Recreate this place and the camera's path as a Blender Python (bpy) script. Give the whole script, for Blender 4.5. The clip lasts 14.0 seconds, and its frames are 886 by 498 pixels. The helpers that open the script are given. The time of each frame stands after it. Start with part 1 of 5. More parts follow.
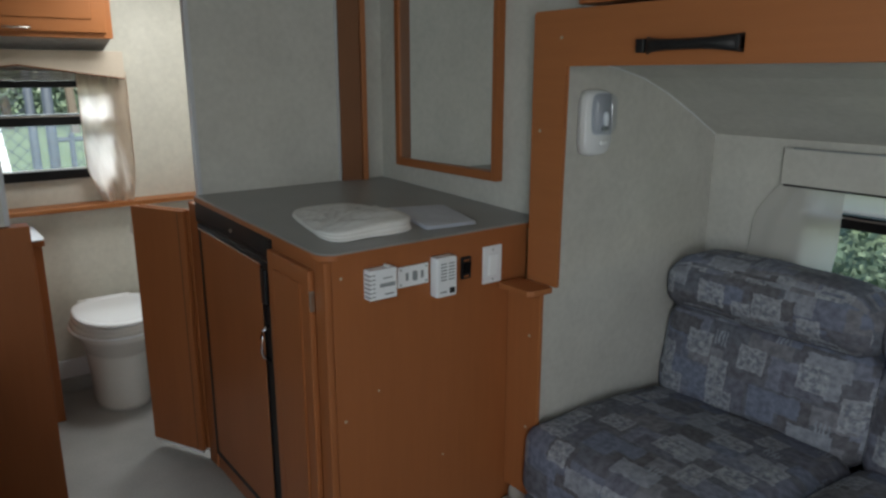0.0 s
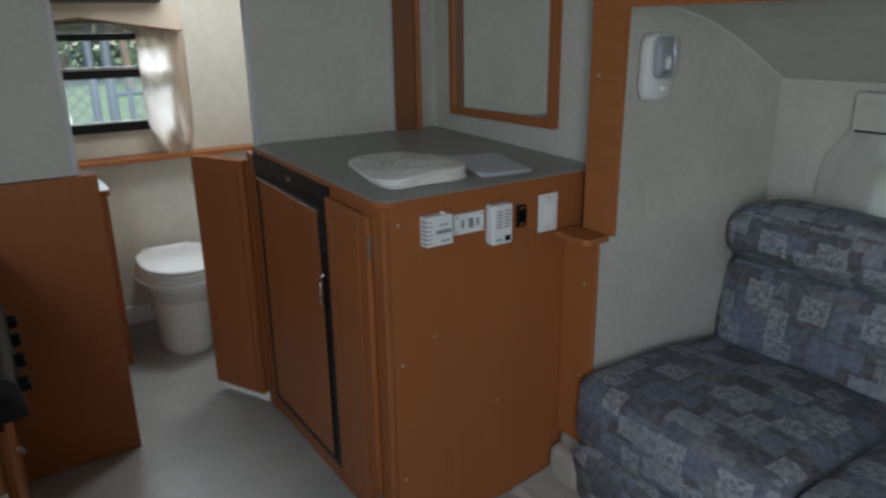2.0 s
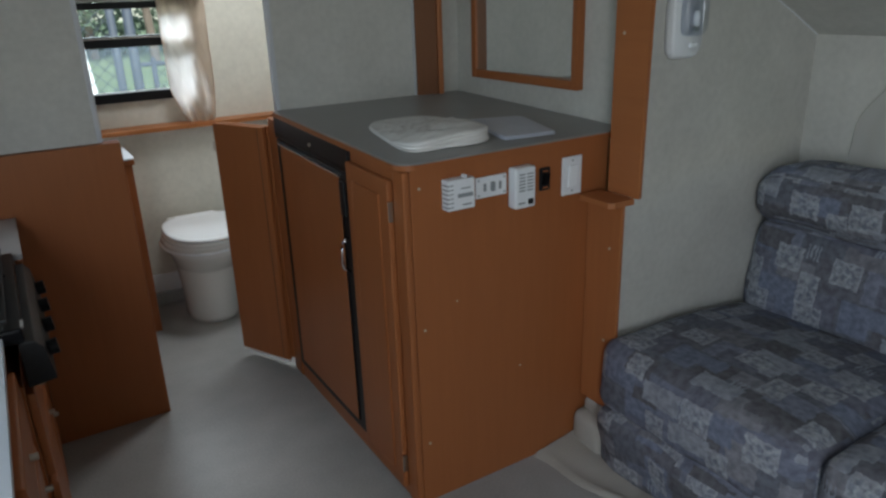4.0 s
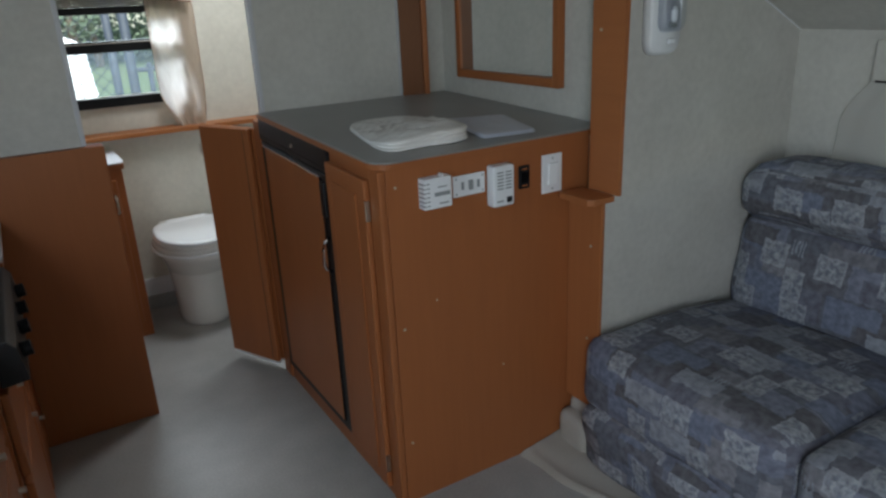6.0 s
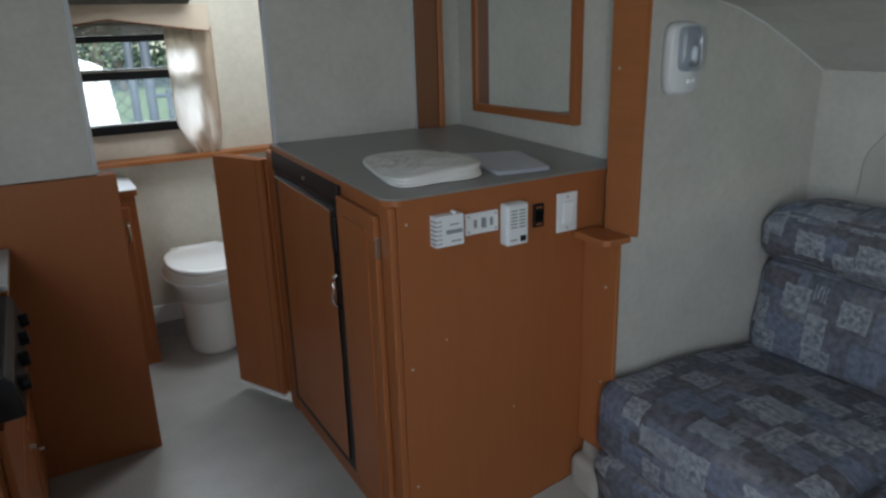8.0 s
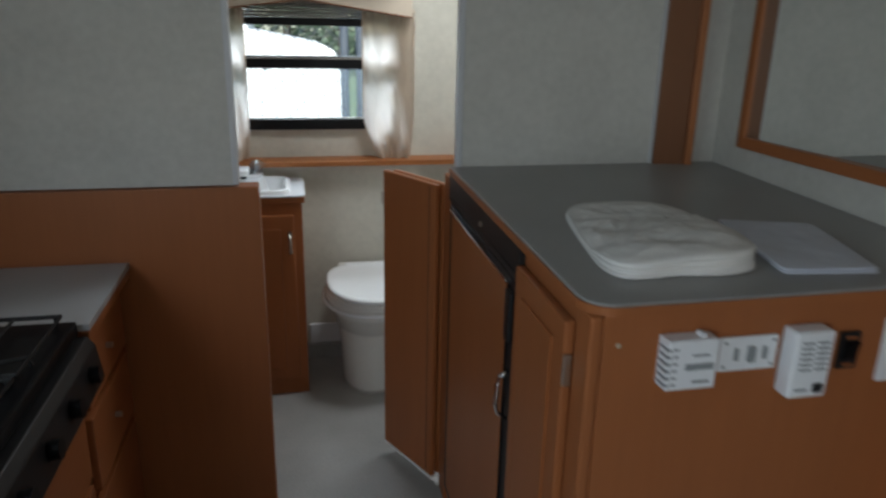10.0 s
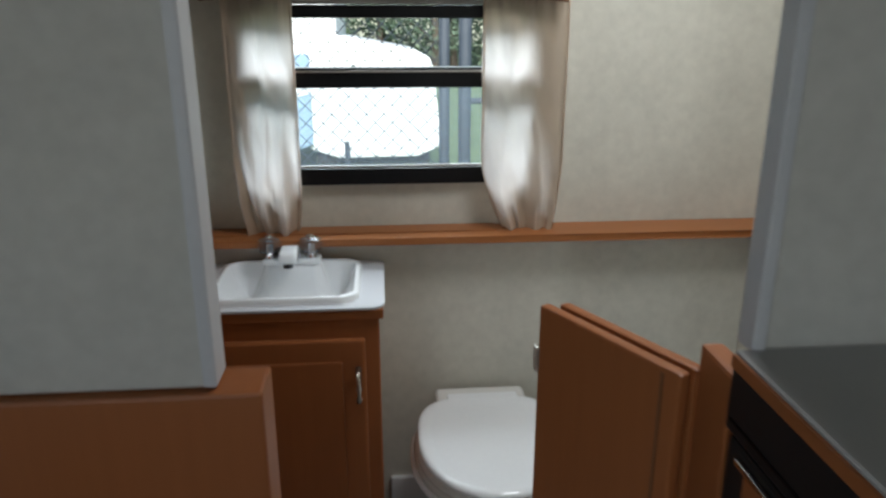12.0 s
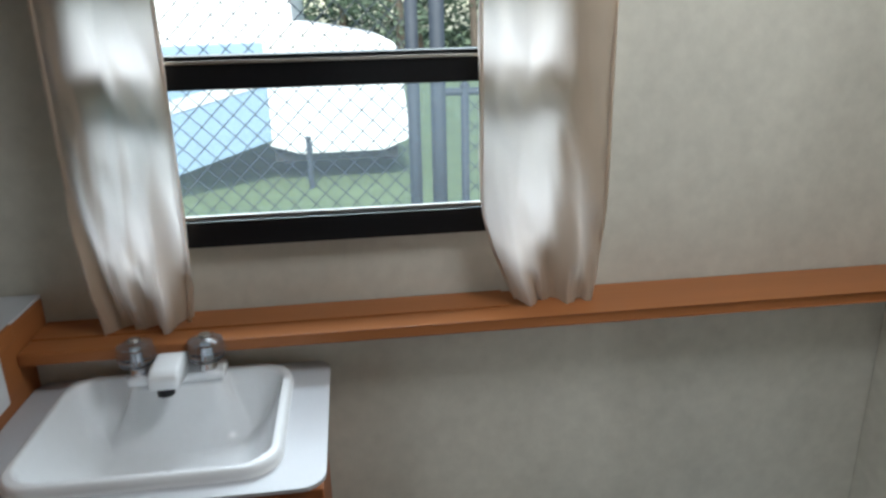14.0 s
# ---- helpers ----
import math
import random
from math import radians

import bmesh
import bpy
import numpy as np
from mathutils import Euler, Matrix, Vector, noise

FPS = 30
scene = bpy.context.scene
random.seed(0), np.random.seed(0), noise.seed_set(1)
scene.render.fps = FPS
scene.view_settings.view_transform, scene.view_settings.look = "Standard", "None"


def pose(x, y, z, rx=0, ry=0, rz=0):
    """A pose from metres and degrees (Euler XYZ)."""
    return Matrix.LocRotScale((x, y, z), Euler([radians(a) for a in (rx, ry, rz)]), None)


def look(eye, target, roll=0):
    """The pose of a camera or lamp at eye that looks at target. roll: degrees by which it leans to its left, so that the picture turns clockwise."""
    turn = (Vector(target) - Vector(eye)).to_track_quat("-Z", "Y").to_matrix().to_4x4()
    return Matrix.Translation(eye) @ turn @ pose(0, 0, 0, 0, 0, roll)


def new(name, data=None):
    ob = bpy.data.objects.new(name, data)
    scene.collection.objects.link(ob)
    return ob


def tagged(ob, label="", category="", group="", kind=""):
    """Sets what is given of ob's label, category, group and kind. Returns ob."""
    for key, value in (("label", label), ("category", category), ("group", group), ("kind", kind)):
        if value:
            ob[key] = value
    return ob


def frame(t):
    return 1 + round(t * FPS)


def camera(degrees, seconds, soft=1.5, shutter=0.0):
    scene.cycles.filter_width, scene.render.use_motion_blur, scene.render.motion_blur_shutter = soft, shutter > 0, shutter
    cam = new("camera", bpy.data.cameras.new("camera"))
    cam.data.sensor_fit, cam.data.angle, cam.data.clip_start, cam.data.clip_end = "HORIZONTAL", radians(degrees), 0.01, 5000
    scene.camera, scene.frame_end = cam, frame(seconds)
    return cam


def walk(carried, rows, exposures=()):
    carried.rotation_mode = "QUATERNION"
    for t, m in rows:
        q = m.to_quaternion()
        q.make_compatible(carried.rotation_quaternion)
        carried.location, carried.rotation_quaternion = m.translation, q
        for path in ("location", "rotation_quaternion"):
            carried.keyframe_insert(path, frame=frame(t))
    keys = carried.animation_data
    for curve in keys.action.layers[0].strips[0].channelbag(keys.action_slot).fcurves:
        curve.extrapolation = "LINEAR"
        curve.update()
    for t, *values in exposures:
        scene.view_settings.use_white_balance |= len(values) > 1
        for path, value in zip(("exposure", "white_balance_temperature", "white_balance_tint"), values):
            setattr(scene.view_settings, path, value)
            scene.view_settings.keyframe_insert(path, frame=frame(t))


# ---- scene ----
cam = camera(64.5, 14.0, soft=2.5, shutter=0.4)
PATH = [
    (0, (-0.106, -0.155, 1.456), (1.078, 1.382, 0.972), 0.05),
    (0.5, (-0.125, -0.152, 1.453), (1.034, 1.402, 0.961), 0.15),
    (1, (-0.134, -0.142, 1.446), (0.993, 1.421, 0.911), -0.25),
    (1.5, (-0.127, -0.142, 1.435), (0.993, 1.413, 0.866), -0.55),
    (2, (-0.129, -0.149, 1.435), (0.924, 1.439, 0.831), -0.85),
    (2.5, (-0.152, -0.117, 1.420), (0.773, 1.539, 0.790), -0.75),
    (3, (-0.154, -0.118, 1.407), (0.790, 1.517, 0.751), -0.35),
    (3.5, (-0.138, -0.139, 1.411), (0.833, 1.473, 0.736), -1.45),
    (3.7, (-0.130, -0.141, 1.414), (0.845, 1.465, 0.731), -1.85),
    (5.8, (-0.041, -0.184, 1.403), (0.942, 1.424, 0.735), -2.1),
    (6, (-0.053, -0.185, 1.401), (0.909, 1.433, 0.726), -2.7),
    (6.5, (-0.064, -0.194, 1.419), (0.929, 1.417, 0.772), -2.2),
    (7, (-0.048, -0.203, 1.41), (0.925, 1.438, 0.81), -2.7),
    (7.2, (-0.04, -0.208, 1.407), (0.932, 1.438, 0.817), -2.3),
    (9.3, (0.091, 0.155, 1.43), (0.828, 1.906, 0.806), -1.1),
    (9.5, (0.146, 0.221, 1.419), (0.779, 2.022, 0.823), -1.8),
    (10, (0.261, 0.469, 1.403), (0.673, 2.331, 0.799), 1.2),
    (10.5, (0.285, 0.746, 1.394), (0.497, 2.670, 0.890), 0.4),
    (11, (0.251, 1.037, 1.399), (0.542, 2.933, 0.835), -0.3),
    (11.5, (0.291, 1.331, 1.401), (0.533, 3.242, 0.862), 0.4),
    (12, (0.31, 1.62, 1.368), (0.474, 3.523, 0.773), -0.0),
    (12.5, (0.313, 1.885, 1.369), (0.515, 3.787, 0.782), -1.0),
    (13, (0.352, 2.083, 1.328), (0.562, 3.984, 0.745), 0.9),
    (13.5, (0.38, 2.211, 1.319), (0.531, 4.105, 0.697), 0.7),
    (14, (0.361, 2.304, 1.33), (0.601, 4.186, 0.698), -1.3),
]
EXPOSURES = [(0, 1.08, 6700, 10), (2.5, 1.05, 6400, 10), (7, 1.13, 6320, 10), (9.5, 1.06, 6350, 10), (11, 0.78, 6450, 10), (11.6, 0.88, 6450, 10), (12.5, 0.86, 6450, 10), (13.3, 0.87, 6350, 10), (14, 0.87, 6300, 10)]
walk(cam, [(t, look(eye, target, roll)) for t, eye, target, roll in PATH], EXPOSURES)

# ---- world and lights ----
SUN_EL, SUN_ROT = radians(37), radians(180)
world = bpy.data.worlds.new("sky")
scene.world = world
world.use_nodes = True
wn = world.node_tree.nodes
sky = wn.new("ShaderNodeTexSky")
sky.sky_type, sky.sun_disc = "NISHITA", False
sky.sun_elevation, sky.sun_rotation = SUN_EL, SUN_ROT
world.node_tree.links.new(sky.outputs[0], wn["Background"].inputs[0])
wn["Background"].inputs[1].default_value = 0.15

sun = new("sun", bpy.data.lights.new("sun", "SUN"))
sun.data.energy, sun.data.angle, sun.data.color = 4.6, radians(12), (1.0, 0.96, 0.9)
sun.matrix_world = look((0, 0, 0), (0.05, 0.80, -0.60))


def area_lamp(name, eye, target, width, height, watts, colour):
    """An area lamp, for daylight at an opening and for added fill."""
    lamp = new(name, bpy.data.lights.new(name, "AREA"))
    lamp.data.shape, lamp.data.size, lamp.data.size_y = "RECTANGLE", width, height
    lamp.data.energy, lamp.data.color = watts, colour
    lamp.matrix_world = look(eye, target)
    return lamp


area_lamp("daylight_door", (-0.74, -1.25, 1.25), (1.0, 0.1, 0.9), 0.62, 1.3, 11.2, (0.89, 0.95, 1.0))
area_lamp("daylight_kitchen", (-0.73, 0.75, 1.38), (0.6, 0.75, 0.95), 0.9, 0.5, 2.0, (0.74, 0.89, 1.0))
# Added fill lamp before the solid south wall, which has no window.
area_lamp("daylight_end", (0.9, -2.56, 1.35), (1.2, 0.0, 1.0), 0.8, 0.6, 0.6, (0.95, 0.98, 1.0))
# Added fill lamp under the closed ceiling, to brighten the washroom; no vent exists.
area_lamp("daylight_roof_vent", (0.86, 2.82, 1.97), (0.86, 2.82, 0.0), 0.34, 0.34, 4.1, (0.95, 0.98, 1.0))
# Added lamp outside, above the view through the window, boosting the sky's light.
area_lamp("daylight_washroom", (0.33, 4.15, 2.05), (0.33, 3.2, 1.0), 1.3, 0.8, 27, (0.88, 0.96, 1.0))


# ---- materials ----
def shade(name, colour, rough=0.5, metal=0.0, vary=0.12, scale=6.0, fine=90.0, bump=0.1, stretch=(1, 1, 1), tint=None, spec=0.5):
    """A surface with blotches at one scale and grain at another."""
    m = bpy.data.materials.new(name)
    m.use_nodes = True
    t, b = m.node_tree, m.node_tree.nodes["Principled BSDF"]
    n, link = t.nodes, t.links.new
    co = n.new("ShaderNodeTexCoord")
    mp = n.new("ShaderNodeMapping")
    mp.inputs["Scale"].default_value = stretch
    link(co.outputs["Object"], mp.inputs["Vector"])
    big, small = n.new("ShaderNodeTexNoise"), n.new("ShaderNodeTexNoise")
    for tex, sc, de in ((big, scale, 3), (small, fine, 4)):
        tex.inputs["Scale"].default_value, tex.inputs["Detail"].default_value = sc, de
        link(mp.outputs[0], tex.inputs["Vector"])
    add = n.new("ShaderNodeMath")
    add.operation = "ADD"
    link(big.outputs["Fac"], add.inputs[0]), link(small.outputs["Fac"], add.inputs[1])
    ramp = n.new("ShaderNodeValToRGB")
    ramp.color_ramp.elements[0].position, ramp.color_ramp.elements[1].position = 0.3, 0.7
    dark = [c * (1 - vary) for c in colour]
    light = tint or [min(1, c * (1 + vary)) for c in colour]
    ramp.color_ramp.elements[0].color, ramp.color_ramp.elements[1].color = (*dark, 1), (*light, 1)
    half = n.new("ShaderNodeMath")
    half.operation = "MULTIPLY"
    half.inputs[1].default_value = 0.5
    link(add.outputs[0], half.inputs[0]), link(half.outputs[0], ramp.inputs[0])
    link(ramp.outputs[0], b.inputs["Base Color"])
    b.inputs["Roughness"].default_value, b.inputs["Metallic"].default_value = rough, metal
    b.inputs["Specular IOR Level"].default_value = spec
    if bump:
        bp = n.new("ShaderNodeBump")
        bp.inputs["Strength"].default_value, bp.inputs["Distance"].default_value = bump, 0.004
        link(add.outputs[0], bp.inputs["Height"]), link(bp.outputs[0], b.inputs["Normal"])
    return m


def wood(name, colour, along, rough=0.40, vary=0.07):
    """Laminate or stained oak with the grain along one axis."""
    stretch = [1.0, 1.0, 1.0]
    stretch["xyz".index(along)] = 0.06
    return shade(name, colour, rough, vary=vary, scale=9, fine=70, bump=0.03, stretch=stretch, spec=0.26)


WALL = shade("grey_wallboard", (0.535, 0.525, 0.485), 0.7, vary=0.10, scale=7, fine=45, bump=0.16)
CREAM = shade("cream_wallboard", (0.578, 0.564, 0.492), 0.7, vary=0.10, scale=7, fine=45, bump=0.16)
TRIM_GREY = shade("grey_vinyl_trim", (0.55, 0.56, 0.58), 0.45, vary=0.03, bump=0.02)
OAK = wood("brown_laminate", (0.325, 0.112, 0.039), "z")
OAK_Y = wood("brown_laminate_lengthwise", (0.325, 0.112, 0.039), "y")
OAK_X = wood("brown_laminate_crosswise", (0.325, 0.112, 0.039), "x")
TRIM = wood("orange_trim", (0.36, 0.130, 0.046), "z", 0.45)
TRIM_Y = wood("orange_trim_lengthwise", (0.36, 0.130, 0.046), "y", 0.45)
TRIM_X = wood("orange_trim_crosswise", (0.36, 0.130, 0.046), "x", 0.45)
GOLDEN_Y = wood("golden_brown_wood_lengthwise", (0.35, 0.130, 0.043), "y", 0.40)
GOLDEN_X = wood("golden_brown_wood", (0.35, 0.130, 0.043), "x", 0.40)
DARKWOOD = wood("dark_wood", (0.20, 0.085, 0.04), "z", 0.5)
CARPET = shade("beige_carpet", (0.42, 0.40, 0.36), 0.95, vary=0.10, scale=5, fine=260, bump=0.5, spec=0.1)
FLOOR = shade("pale_vinyl_floor", (0.365, 0.37, 0.36), 0.42, vary=0.20, scale=5, fine=150, bump=0.05)
LAMINATE = shade("grey_laminate", (0.31, 0.31, 0.30), 0.38, vary=0.10, scale=5, fine=420, bump=0.02)
# The kitchen worktop again in darker grey, for its dimmer rear end.
WORKTOP_DIM = shade("dimmed_grey_laminate", (0.40, 0.41, 0.42), 0.4, vary=0.08, scale=5, fine=420, bump=0.01)
PALE_LAMINATE = shade("pale_grey_laminate", (0.55, 0.57, 0.60), 0.3, vary=0.06, scale=5, fine=420, bump=0.01)
WHITE = shade("white_plastic", (0.76, 0.78, 0.80), 0.35, vary=0.03, bump=0.01)
WHITE_GLOSS = shade("white_enamel", (0.86, 0.89, 0.91), 0.12, vary=0.02, bump=0.0)
CERAMIC = shade("white_ceramic", (0.74, 0.74, 0.71), 0.15, vary=0.03, bump=0.0)
LAMP_GREY = shade("grey_reflector", (0.60, 0.61, 0.63), 0.45, 0.0, vary=0.05, bump=0.0)
GREY_PRINT = shade("grey_print", (0.25, 0.27, 0.28), 0.5, vary=0.05, bump=0.0)
BLACK = shade("black_plastic", (0.012, 0.012, 0.013), 0.45, vary=0.2, bump=0.03, spec=0.3)
BLACK_GLOSS = shade("black_enamel", (0.006, 0.006, 0.007), 0.32, vary=0.2, bump=0.0, spec=0.10)
BLACK_FRAME = shade("black_window_frame", (0.007, 0.007, 0.008), 0.3, vary=0.2, bump=0.02, spec=0.25)
SCREW = shade("pale_screw_head", (0.50, 0.44, 0.34), 0.35, 0.3, vary=0.1, bump=0.0)
CHROME = shade("chrome", (0.75, 0.75, 0.76), 0.14, 1.0, vary=0.05, bump=0.0)
NICKEL = shade("brushed_nickel", (0.55, 0.52, 0.47), 0.3, 1.0, vary=0.08, bump=0.0)
IRON = shade("cast_iron", (0.010, 0.010, 0.010), 0.7, vary=0.2, bump=0.1)
LINEN = shade("off_white_cotton", (0.74, 0.73, 0.70), 0.85, vary=0.05, scale=20, fine=300, bump=0.15)
PAPER = shade("pale_blue_plastic_sheet", (0.56, 0.59, 0.66), 0.35, vary=0.05, bump=0.05)
VALANCE = shade("beige_valance_fabric", (0.58, 0.50, 0.40), 0.9, vary=0.08, scale=8, fine=300, bump=0.2)
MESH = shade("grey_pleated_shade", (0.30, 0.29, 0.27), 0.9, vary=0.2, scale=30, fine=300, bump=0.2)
GRASS = shade("grass", (0.15, 0.205, 0.095), 0.9, vary=0.35, scale=3, fine=60, bump=0.6, tint=(0.18, 0.24, 0.11))
LEAVES = shade("leaves", (0.09, 0.14, 0.09), 0.6, vary=0.35, scale=2, fine=30, bump=0.0, tint=(0.13, 0.19, 0.125))
BARK = shade("bark", (0.09, 0.07, 0.055), 0.9, vary=0.3, bump=0.5)
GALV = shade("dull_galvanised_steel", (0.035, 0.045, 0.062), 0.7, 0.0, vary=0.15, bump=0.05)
TRAILER_WHITE = shade("white_fibreglass", (0.80, 0.80, 0.80), 0.3, vary=0.03, bump=0.0)
TRAILER_BLUE = shade("pale_blue_panel", (0.30, 0.42, 0.56), 0.35, vary=0.05, bump=0.0)
RUBBER = shade("rubber", (0.02, 0.02, 0.02), 0.8, vary=0.2, bump=0.1)


def mixed(name, first, second, factor):
    """A blend of two plain shaders, as (type, colour, roughness)."""
    m = bpy.data.materials.new(name)
    m.use_nodes = True
    t = m.node_tree
    t.nodes.remove(t.nodes["Principled BSDF"])
    mix = t.nodes.new("ShaderNodeMixShader")
    mix.inputs[0].default_value = factor
    for slot, (kind, colour, rough) in ((1, first), (2, second)):
        s = t.nodes.new(kind)
        s.inputs["Color"].default_value = (*colour, 1)
        if rough is not None:
            s.inputs["Roughness"].default_value = rough
        t.links.new(s.outputs[0], mix.inputs[slot])
    t.links.new(mix.outputs[0], t.nodes["Material Output"].inputs[0])
    return m


GLASS = mixed("window_glass", ("ShaderNodeBsdfTransparent", (0.93, 0.96, 0.95), None), ("ShaderNodeBsdfGlossy", (1, 1, 1), 0.02), 0.015)
CURTAIN = mixed("translucent_cream_curtain", ("ShaderNodeBsdfDiffuse", (0.52, 0.395, 0.29), None), ("ShaderNodeBsdfTranslucent", (0.94, 0.90, 0.86), None), 0.52)
MIRROR = mixed("mirror_glass", ("ShaderNodeBsdfGlossy", (0.86, 0.88, 0.87), 0.0), ("ShaderNodeBsdfDiffuse", (0.2, 0.2, 0.2), None), 0.03)
LENS = mixed("clear_lens", ("ShaderNodeBsdfTransparent", (0.90, 0.92, 0.95), None), ("ShaderNodeBsdfGlossy", (1, 1, 1), 0.22), 0.07)
# Thin translucent sheet, an assumed insect screen, that puts haze over the view.
SCREEN = mixed("insect_screen", ("ShaderNodeBsdfTransparent", (0.90, 0.92, 0.94), None), ("ShaderNodeBsdfTranslucent", (0.66, 0.72, 0.80), None), 0.055)
SHEER = mixed("sheer_white_curtain", ("ShaderNodeBsdfDiffuse", (0.66, 0.65, 0.62), None), ("ShaderNodeBsdfTranslucent", (0.92, 0.91, 0.88), None), 0.45)
BLIND = mixed("white_roller_blind", ("ShaderNodeBsdfDiffuse", (0.8, 0.79, 0.76), None), ("ShaderNodeBsdfTranslucent", (0.97, 0.96, 0.93), None), 0.85)
ACRYLIC = bpy.data.materials.new("clear_acrylic")
ACRYLIC.use_nodes = True
_b = ACRYLIC.node_tree.nodes["Principled BSDF"]
_b.inputs["Transmission Weight"].default_value, _b.inputs["Roughness"].default_value, _b.inputs["IOR"].default_value = 0.92, 0.03, 1.49
_b.inputs["Base Color"].default_value = (0.72, 0.78, 0.84, 1)


def upholstery():
    """Woven fabric printed with overlapping patches in slate, blue, mauve and pale grey, some with a leafy motif."""
    m = bpy.data.materials.new("patchwork_upholstery")
    m.use_nodes = True
    t, b = m.node_tree, m.node_tree.nodes["Principled BSDF"]
    n, link = t.nodes, t.links.new

    def node(kind, **inputs):
        k = n.new(kind)
        for key, value in inputs.items():
            k.inputs[key].default_value = value
        return k

    def calc(op, a, c=None):
        k = n.new("ShaderNodeMath")
        k.operation = op
        for slot, value in enumerate((a, c)):
            if value is None:
                continue
            if isinstance(value, (int, float)):
                k.inputs[slot].default_value = value
            else:
                link(value, k.inputs[slot])
        return k.outputs[0]

    def blend(mask, low, high):
        k = n.new("ShaderNodeMixRGB")
        link(mask, k.inputs[0]), link(low, k.inputs[1])
        if isinstance(high, tuple):
            k.inputs[2].default_value = (*high, 1)
        else:
            link(high, k.inputs[2])
        return k.outputs[0]

    def ramp(value, stops, hard=True):
        r = n.new("ShaderNodeValToRGB")
        r.color_ramp.interpolation = "CONSTANT" if hard else "LINEAR"
        for k, (p, c) in enumerate(stops):
            e = r.color_ramp.elements[k] if k < 2 else r.color_ramp.elements.new(p)
            e.position, e.color = p, (*c, 1)
        link(value, r.inputs[0])
        return r.outputs[0]

    uv = n.new("ShaderNodeUVMap")
    ragged = node("ShaderNodeTexNoise", Scale=60.0, Detail=2.0)
    link(uv.outputs[0], ragged.inputs["Vector"])
    shift = n.new("ShaderNodeVectorMath")
    shift.operation = "MULTIPLY_ADD"
    shift.inputs[1].default_value, shift.inputs[2].default_value = (0.016, 0.016, 0), (-0.008, -0.008, 0)
    link(ragged.outputs["Color"], shift.inputs[0])
    moved = n.new("ShaderNodeVectorMath")
    link(uv.outputs[0], moved.inputs[0]), link(shift.outputs[0], moved.inputs[1])

    def patches(wide, high, slip, fill_u, fill_v, seed):
        """One rectangle in each cell of a staggered grid: its mask, two chance values, and how near its rim is."""
        sep = n.new("ShaderNodeSeparateXYZ")
        link(moved.outputs[0], sep.inputs[0])
        v = calc("ADD", calc("DIVIDE", sep.outputs[1], high), seed * 0.37)
        row = calc("FLOOR", v)
        u = calc("ADD", calc("DIVIDE", sep.outputs[0], wide), calc("ADD", calc("MULTIPLY", row, slip), seed * 0.71))
        cell = n.new("ShaderNodeCombineXYZ")
        link(calc("FLOOR", u), cell.inputs[0]), link(row, cell.inputs[1])
        cell.inputs[2].default_value = seed
        dice = n.new("ShaderNodeTexWhiteNoise")
        dice.noise_dimensions = "3D"
        link(cell.outputs[0], dice.inputs["Vector"])
        parts = n.new("ShaderNodeSeparateColor")
        link(dice.outputs["Color"], parts.inputs[0])
        du = calc("DIVIDE", calc("ABSOLUTE", calc("SUBTRACT", calc("FRACT", u), 0.5)), fill_u / 2)
        dv = calc("DIVIDE", calc("ABSOLUTE", calc("SUBTRACT", calc("FRACT", v), 0.5)), fill_v / 2)
        rim = calc("MAXIMUM", du, dv)
        return calc("LESS_THAN", rim, 1.0), parts.outputs[0], parts.outputs[1], rim

    ground = ((0.0, (0.138, 0.138, 0.155)), (0.25, (0.162, 0.172, 0.215)), (0.45, (0.186, 0.184, 0.198)), (0.62, (0.134, 0.140, 0.160)), (0.8, (0.192, 0.202, 0.245)))
    over = ((0.0, (0.125, 0.123, 0.132)), (0.25, (0.168, 0.186, 0.238)), (0.5, (0.212, 0.212, 0.228)), (0.7, (0.150, 0.152, 0.182)), (0.86, (0.258, 0.272, 0.300)))
    mask, one, two, rim = patches(0.140, 0.096, 0.43, 2.0, 2.0, 1.0)
    out = ramp(one, ground)
    for wide, high, slip, fu, fv, seed, share in ((0.104, 0.128, 0.61, 0.86, 0.80, 2.0, 0.62), (0.160, 0.074, 0.37, 0.80, 0.84, 3.0, 0.5)):
        mask, one, two, rim = patches(wide, high, slip, fu, fv, seed)
        out = blend(calc("MULTIPLY", mask, calc("LESS_THAN", two, share)), out, ramp(one, over))
    leaf = node("ShaderNodeTexNoise", Scale=70.0, Detail=2.0, Distortion=0.6)
    link(uv.outputs[0], leaf.inputs["Vector"])
    motif = ramp(leaf.outputs["Fac"], ((0.38, (0.185, 0.200, 0.232)), (0.60, (0.365, 0.378, 0.390))), False)
    for wide, high, slip, fu, fv, seed, share in ((0.188, 0.165, 0.47, 0.48, 0.46, 4.0, 0.66), (0.205, 0.178, 0.57, 0.32, 0.56, 5.0, 0.48)):
        mask, one, two, rim = patches(wide, high, slip, fu, fv, seed)
        keep = calc("MULTIPLY", mask, calc("LESS_THAN", two, share))
        out = blend(calc("MULTIPLY", keep, 0.80), out, motif)
        edge = calc("MULTIPLY", calc("GREATER_THAN", rim, 0.84), keep)
        out = blend(calc("MULTIPLY", edge, 0.45), out, (0.34, 0.35, 0.37))
    mask, one, two, rim = patches(0.21, 0.175, 0.31, 0.22, 0.26, 6.0)
    sep = n.new("ShaderNodeSeparateXYZ")
    link(moved.outputs[0], sep.inputs[0])
    bars = calc("GREATER_THAN", calc("SINE", calc("MULTIPLY", sep.outputs[0], 520.0)), 0.0)
